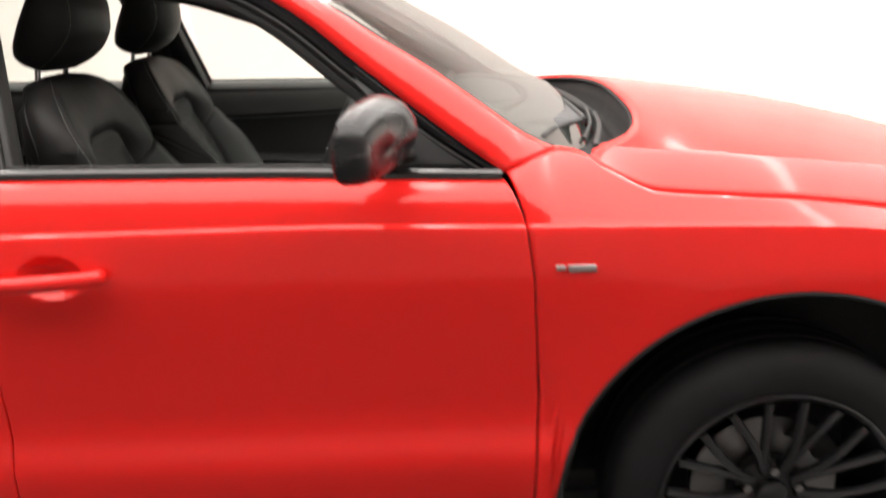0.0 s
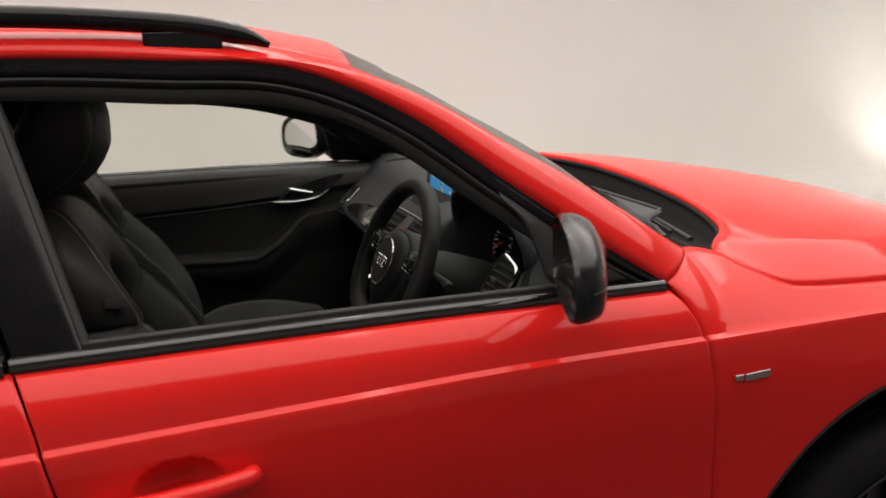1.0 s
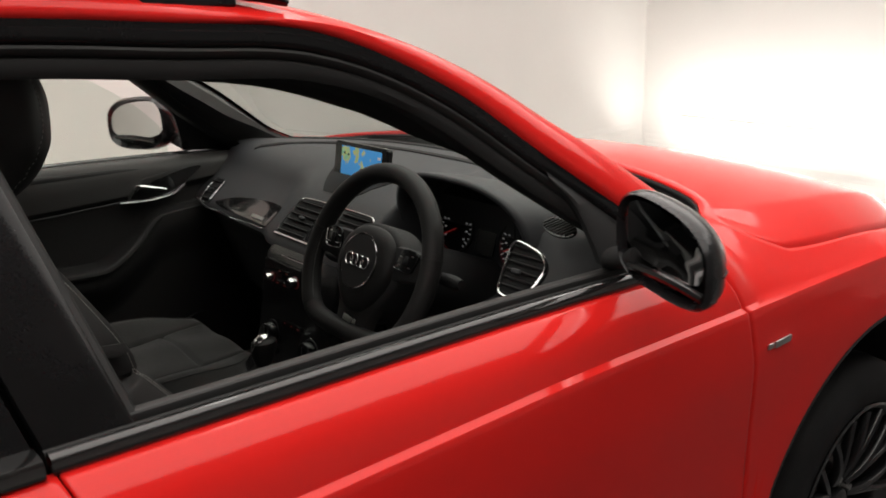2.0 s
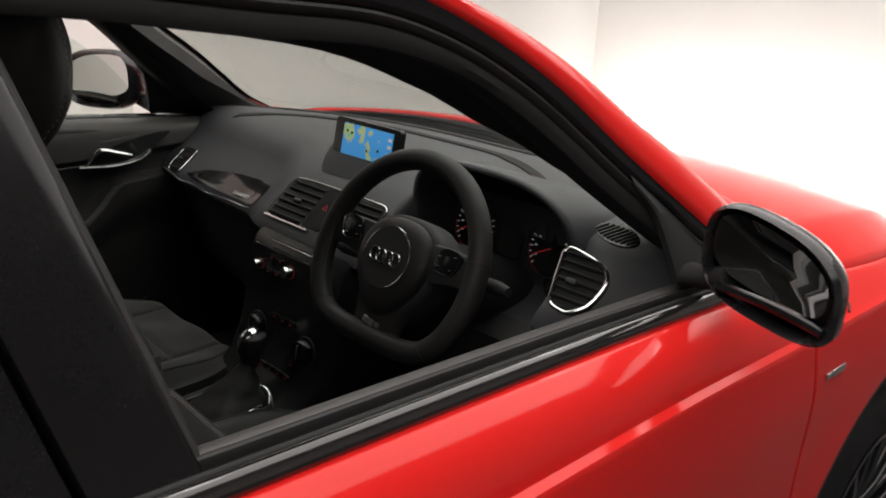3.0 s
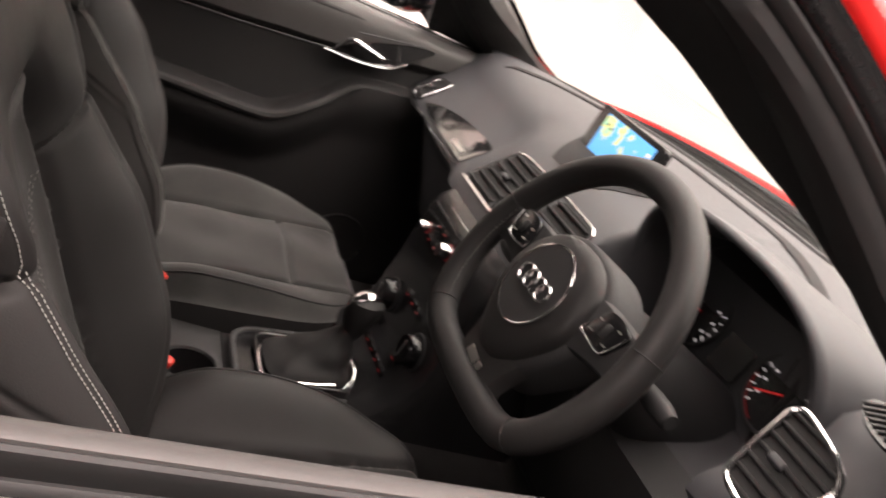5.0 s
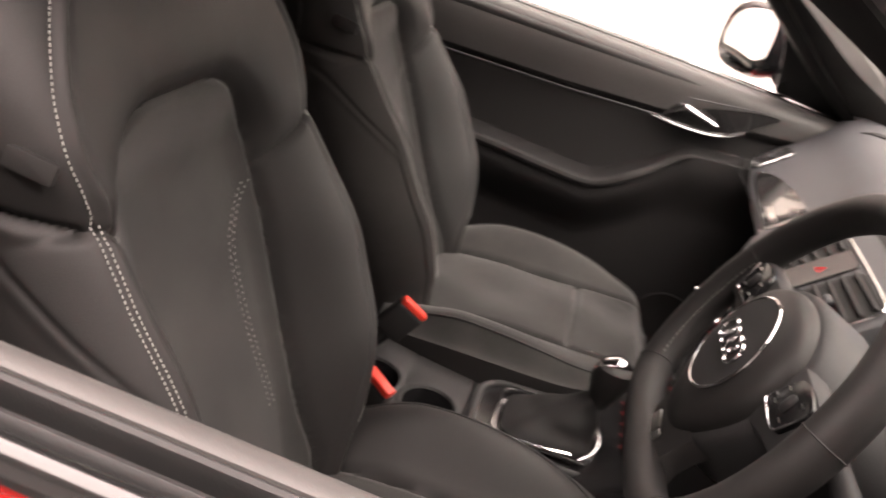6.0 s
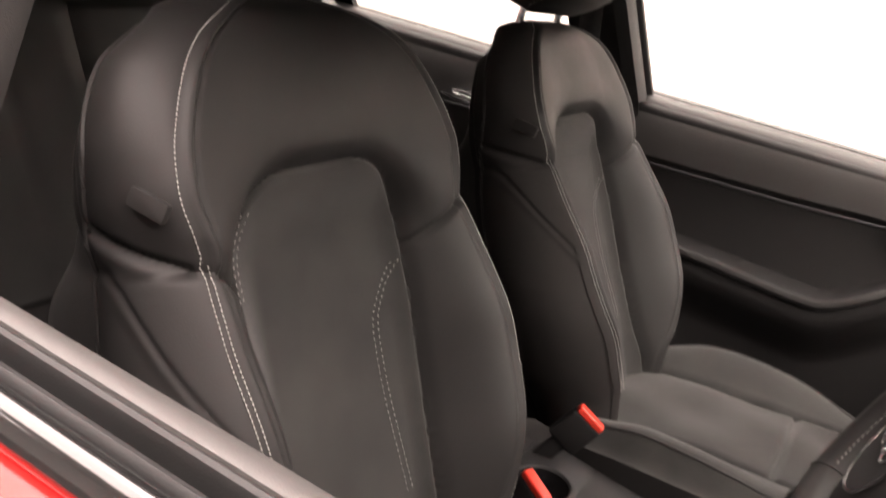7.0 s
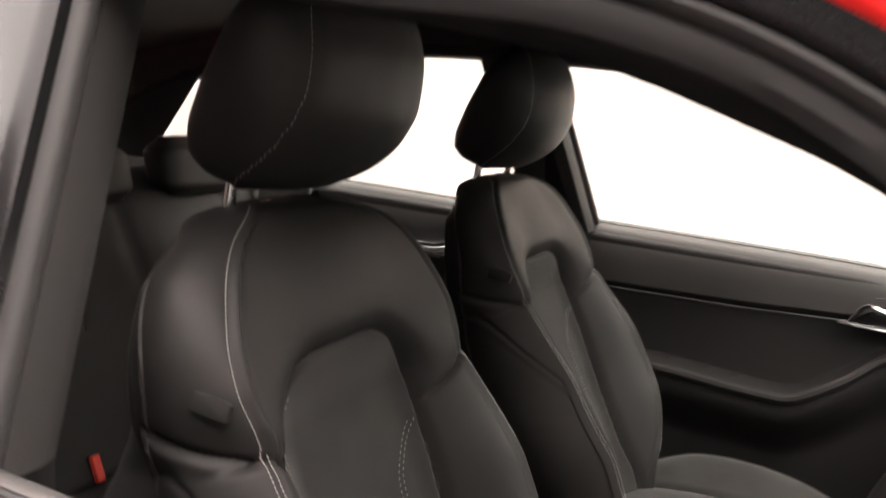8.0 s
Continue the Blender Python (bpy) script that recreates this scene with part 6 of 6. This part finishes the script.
# ---- door cards ----
def door_card(sy, xa, xb, front):
    xs, zs = np.linspace(xa, xb, 150), np.concatenate([np.linspace(0.32, 0.62, 10), np.linspace(0.63, 1.0, 100), np.linspace(1.005, 1.056, 12)])

    def arm_z(x):
        return smooth_lerp([(xa, 0.800), (-1.30, 0.792), (-1.06, 0.778), (-0.95, 0.835), (-0.865, 0.895), (xb, 0.912)], x) if front else lerp([(xa, 0.86), (xb, 0.80)], x)

    def trim_z(x):
        return lerp([(xa, 0.936), (-1.165, 0.940), (-0.97, 0.948), (xb, 0.975)], x)

    def depth(x, z):
        y = 0.765 - 0.010 * step(0.32, 0.6, z)
        b = belt(x)
        y -= 0.018 * step(trim_z(x) - 0.010, trim_z(x) + 0.012, z)          # upper pad
        y += 0.035 * step(b - 0.03, b + 0.002, z) ** 2                        # rolls over to the window
        a = arm_z(x)
        rest = step(a - 0.16, a - 0.03, z) * (1 - step(a - 0.004, a + 0.010, z))
        y -= 0.070 * rest * (1 - 0.55 * step(-1.0, -0.86, x) * front)
        y -= 0.020 * (1 - step(0.40, 0.50, z))
        return y

    rows = [[Vector((x, sy * depth(x, z * (belt(x) + 0.0) / 1.056), z * (belt(x) + 0.0) / 1.056)) for z in zs] for x in xs]
    card = part("door_card", grid(rows), DOORCARD, car, "black door card with a moulded armrest")
    roll = ((0.0, 0.7345), (0.35, 0.7325), (0.55, 0.7335), (0.68, 0.7365), (0.78, 0.7405), (0.86, 0.7455), (0.92, 0.7505), (0.965, 0.7565), (0.99, 0.7630), (1.0, 0.7690), (0.985, 0.7740), (0.93, 0.7760))
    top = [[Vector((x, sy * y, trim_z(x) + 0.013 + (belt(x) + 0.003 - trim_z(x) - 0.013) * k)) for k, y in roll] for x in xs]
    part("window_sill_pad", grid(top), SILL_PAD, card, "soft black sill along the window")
    part("armrest_edge", tube([(x, sy * (depth(x, arm_z(x) - 0.015) - 0.002), arm_z(x) - 0.004) for x in np.linspace(xa + 0.02, -0.87 if front else xb - 0.05, 40)], 0.010, 8), LEATHER, card, "padded armrest edge")
    part("trim_line", tube([(x, sy * (0.728), trim_z(x)) for x in np.linspace(xa + 0.02, xb - 0.28 if front else xb - 0.2, 30)], 0.002, 6), DASH, card)
    if front:
        # handle bowl, chrome strip and lever
        ol = curve([(-0.965, 0.946, 0), (-0.90, 0.938, 0), (-0.825, 0.950, 0), (-0.76, 0.995, 0), (-0.735, 1.018, 0), (-0.80, 1.012, 0), (-0.90, 0.985, 0), (-0.965, 0.946, 0)], 36)[:-1]
        part("handle_bowl", plate([(p[0], p[1]) for p in ol], 0.004, Matrix(((1, 0, 0, 0), (0, 0, -sy, sy * 0.721), (0, 1, 0, 0), (0, 0, 0, 1)))), DECOR, card, "dark handle bowl")
        part("chrome_strip", tube(curve([(-0.975, sy * 0.719, 0.947), (-0.90, sy * 0.715, 0.943), (-0.83, sy * 0.714, 0.950), (-0.79, sy * 0.716, 0.972)], 16), 0.004, 8), CHROME, card, "chrome strip")
        part("bowl_edge", tube(curve([(-0.915, sy * 0.717, 1.004), (-0.85, sy * 0.716, 1.012), (-0.765, sy * 0.716, 1.022)], 10), 0.0014, 6), DASH, card)
        part("door_lever", tube(curve([(-0.958, sy * 0.716, 0.950), (-0.944, sy * 0.708, 0.972), (-0.926, sy * 0.703, 0.989), (-0.890, sy * 0.700, 0.981), (-0.848, sy * 0.702, 0.970)], 16), [0.0025, 0.003, 0.004, 0.0045, 0.005, 0.0055, 0.006, 0.006, 0.006, 0.006, 0.006, 0.0055, 0.005, 0.0045, 0.004, 0.003], 8, up=(0, 1, 0), flat=1.3), CHROME, card, "chrome door lever")
        part("speaker_ring", tube([(-0.78 + 0.07 * math.cos(a), sy * 0.742, 0.50 + 0.07 * math.sin(a)) for a in np.linspace(0, 2 * math.pi, 33)[:-1]], 0.004, 8, closed=True), BLACK_TRIM, card)
    else:
        part("chrome_strip", tube(curve([(-1.80, sy * 0.716, 0.955), (-1.88, sy * 0.714, 0.950), (-1.96, sy * 0.716, 0.957)], 12), 0.004, 8), CHROME, card, "chrome strip")
        part("door_lever", tube(curve([(-1.82, sy * 0.70, 0.985), (-1.86, sy * 0.696, 0.972), (-1.92, sy * 0.70, 0.972)], 10), 0.006, 8), CHROME, card, "chrome door lever")


for sy in SIDES:
    door_card(sy, -1.56, -0.62, True)
    door_card(sy, -2.40, -1.66, False)

# ---- inner pillars, headliner, floor ----
for sy in SIDES:
    # windscreen pillar trim
    if sy < 0:
        n = 40
        glass_edge = curve([(-0.52, -0.725, 1.105), (-0.60, -0.710, 1.165), (-0.70, -0.676, 1.232), (-0.80, -0.646, 1.293), (-0.90, -0.616, 1.354), (-1.0, -0.588, 1.402), (-1.10, -0.560, 1.435), (-1.25, -0.545, 1.462), (-1.45, -0.54, 1.47)], n)
        nose = curve([(-0.60, -0.645, 1.073), (-0.70, -0.612, 1.136), (-0.80, -0.580, 1.190), (-0.86, -0.560, 1.226), (-0.935, -0.542, 1.261), (-0.995, -0.534, 1.291), (-1.05, -0.531, 1.314), (-1.20, -0.536, 1.362), (-1.45, -0.54, 1.396)], n)
        door_edge = curve([(-0.66, -0.735, 1.080), (-0.76, -0.705, 1.150), (-0.84, -0.682, 1.222), (-0.90, -0.660, 1.268), (-0.97, -0.640, 1.306), (-1.04, -0.625, 1.336), (-1.12, -0.612, 1.364), (-1.25, -0.600, 1.392), (-1.45, -0.59, 1.41)], n)
        rows = []
        for p, t, q in zip(glass_edge, nose, door_edge):
            rows.append([p, p.lerp(t, 0.4) + Vector((0.004, 0.012, 0.006)), p.lerp(t, 0.75) + Vector((0.004, 0.012, 0.005)), t + Vector((0.003, 0.004, 0.006)), t, t.lerp(q, 0.15) + Vector((-0.002, 0.0, -0.004)), t.lerp(q, 0.5) + Vector((0, 0, -0.004)), q])
    else:
        e1 = [p for p in flip(E1(160), sy) if p[0] > -1.25]
        rows = []
        for p in [v for v in flip(E2(120), sy) if v[0] > -1.04]:
            q = min(e1, key=lambda v: abs(v[2] - p[2] + 0.012))
            f = 0.30 + 0.70 * step(1.08, 1.22, p[2])
            inn = Vector((0, -sy * f, 0))
            rows.append([p + inn * 0.003 + Vector((0.001, 0, -0.003)), p + inn * 0.045 + Vector((-0.015, 0, -0.016)) * f, p + inn * 0.052 + Vector((-0.04, 0, -0.035)) * f, (p + q) / 2 + inn * 0.060 + Vector((-0.0135, 0, -0.009)) * f, q + inn * 0.027 + Vector((-0.0135, 0, -0.0063)) * f, q + inn * 0.05 + Vector((-0.01, 0, 0.0))])
    # Near pillar's shade and far pillar's light are put into the two colours.
    part("pillar_trim", grid(rows), MATT_BLACK if sy < 0 else LIT_PILLAR_CLOTH, car, "black inner windscreen pillar trim", thick=0.006)
    # centre pillar trim with belt
    rows = [[Vector((-1.50 - 0.25 * (z - 1.075) + dx, sy * (0.735 - 0.46 * (z - 1.06) * (z > 1.06) + dy), z)) for dx, dy in ((0.0, 0.03), (-0.01, 0.0), (-0.08, -0.012), (-0.15, 0.0), (-0.16, 0.03))] for z in np.linspace(0.40, 1.42, 20)]
    part("pillar_trim", grid(rows), DOORCARD, car, "dark grey inner centre pillar trim")
    belt_line = curve([(-1.61, sy * 0.615, 1.24), (-1.60, sy * 0.64, 1.10), (-1.56, sy * 0.665, 0.85), (-1.53, sy * 0.66, 0.55)], 20)
    part("seat_belt", grid([[p + Vector((d, 0, 0)) for d in (-0.023, 0.023)] for p in belt_line]), WEB, car, "black woven seat belt", thick=0.0015)
    part("belt_guide", box((0.07, 0.02, 0.05), (-1.61, sy * 0.622, 1.255), soft=0.008), BLACK_TRIM, car)
    # rear pillar trim, with the quarter window left open
    rows = [[Vector((x, sy * y, z)) for x, z, y in ((-2.735 + 1.05 * max(0, zz - 1.11), zz, 0.70 - 0.40 * (zz - 1.1)), (-2.95, zz, 0.64 - 0.35 * (zz - 1.1)), (-3.08, zz - 0.05, 0.56))] for zz in np.linspace(1.06, 1.40, 8)]
    part("pillar_trim", grid(rows), DOORCARD, car, "dark rear pillar trim", thick=0.01)
    part("quarter_trim", grid([[Vector((x, sy * (0.742 - 0.05 * max(0, -2.4 - x)), z)) for x in np.linspace(-3.0, -2.36, 8)] for z in (0.5, 0.8, 1.0, 1.085)]), CARPET, car, "dark quarter trim", thick=0.01)
    # load bay side
    part("load_side", grid([[Vector((x, sy * 0.66, z)) for x in np.linspace(-3.3, -2.35, 5)] for z in (0.45, 0.8, 1.09)]), CARPET, car, thick=0.02)

rows = []
for p in [q for q in E2(120) if -2.75 < q[0] < -1.0]:
    r = across((p[0], p[1] + 0.0, p[2] - 0.030), 0.036, 0.03 if p[0] > -1.2 else 0.0)
    e = min(E1(120), key=lambda v: abs(v[0] - p[0]))
    rows.append([Vector((p[0], -abs(e[1]) + 0.07, e[2] - 0.035))] + r + [Vector((p[0], abs(e[1]) - 0.07, e[2] - 0.035))])
part("headliner", grid(rows), HEADLINER, car, "black fabric headliner", thick=0.004)
for y in (-0.30, 0.30):
    part("sun_visor", box((0.14, 0.36, 0.018), (-1.075, y, 1.418), m=Matrix.Translation((-1.075, y, 1.418)) @ pose(0, 0, 0, 0, 16, 0) @ Matrix.Translation((1.075, -y, -1.418)), soft=0.008), HEADLINER, car, "folded black sun visor")
im = frame_axes((-0.985, 0.0, 1.385), (0, -1, 0.0), (0.1, 0, 1))
mi = part("interior_mirror", plate(rounded(0.24, 0.062, 0.026), 0.03, im, 0.006), BLACK_TRIM, car, "black interior mirror")
part("mirror_glass", plate(rounded(0.225, 0.05, 0.022), 0.001, im @ Matrix.Translation((0, 0, 0.0015))), MIRROR, mi)
part("mirror_stem", tube([(-0.965, 0, 1.39), (-0.955, 0, 1.400), (-0.945, 0, 1.414)], 0.012, 10), BLACK_TRIM, mi)

part("floor_carpet", join(box((2.5, 1.46, 0.02), (-1.55, 0, 0.33)), box((0.02, 1.46, 0.5), (-0.50, 0, 0.58)), box((0.30, 1.46, 0.02), (-0.58, 0, 0.40), m=None)), CARPET, car, "black floor carpet", smooth=False)
part("bulkhead", join(box((0.03, 1.46, 0.68), (-0.44, 0, 0.64)), box((0.20, 1.30, 0.02), (-0.36, 0, 0.98))), BLACK_TRIM, car, smooth=False)
part("underbody", box((3.7, 1.2, 0.10), (-1.25, 0, 0.24), soft=0.02), BLACK_TRIM, car, "black underbody")
part("engine_tray", box((0.9, 1.06, 0.35), (0.25, 0, 0.55), soft=0.03), BLACK_TRIM, car)

# pedals
for y, x in ((-0.27, -0.62), (-0.36, -0.60), (-0.45, -0.60)):
    part("pedal", box((0.012, 0.06, 0.08), (x, y, 0.46), soft=0.004), RUBBER, car, "black pedal")

# ---- rear bench ----
bench = part("rear_bench", box((0.50, 1.26, 0.16), (-2.02, 0, 0.543), soft=0.05), LEATHER, car, "black leather rear bench")
rows = []
ys = sorted([*np.linspace(-0.64, 0.64, 61), -0.008, -0.006, 0.006, 0.008])
for h in np.linspace(0, 1, 40):
    row = []
    for y in ys:
        edge = step(0.55, 0.64, abs(y))
        x = -2.130 - 0.270 * h - 0.055 * step(0.90, 1.0, h) ** 2 - 0.03 * edge
        x += 0.016 * math.cos(math.pi * min(1.0, abs(abs(y) - 0.33) / 0.31)) * math.sin(math.pi * h) - groove(abs(abs(y) - 0.33) - 0.16, 0.006, 0.006) * (h < 0.9)
        x -= 0.050 * (abs(y) < 0.0062) * step(0.50, 0.62, h)
        row.append(Vector((x, y, 0.60 + 0.47 * h)))
    rows.append(row)
part("bench_back", grid(rows), LEATHER, bench, "black leather bench backrest with a centre split", thick=0.05)
for y in (-0.40, 0.09, 0.42):
    rows = []
    for h in np.linspace(0, 1, 16):
        half = 0.125 * (1 - 0.35 * step(0.7, 1.0, h)) * (0.80 + 0.20 * step(0.0, 0.25, h))
        deep = 0.042 * (0.55 + 0.45 * step(0.0, 0.2, h)) * (1 - 0.5 * step(0.8, 1.0, h))
        rows.append([Vector((-2.345 - 0.035 * h + deep * math.copysign(abs(math.cos(a)) ** 0.6, math.cos(a)), y + half * math.copysign(abs(math.sin(a)) ** 0.6, math.sin(a)), 1.06 + 0.125 * h)) for a in np.linspace(0, 2 * math.pi, 33)[:-1]])
    part("bench_headrest", grid(rows, True, True), LEATHER, bench, "low black headrest")
belt_buckle((-2.092, -0.104, 0.650), (0, 62, -10), "rear_belt_buckle")
belt_buckle((-2.112, 0.150, 0.634), (0, 62, 8), "rear_belt_buckle")
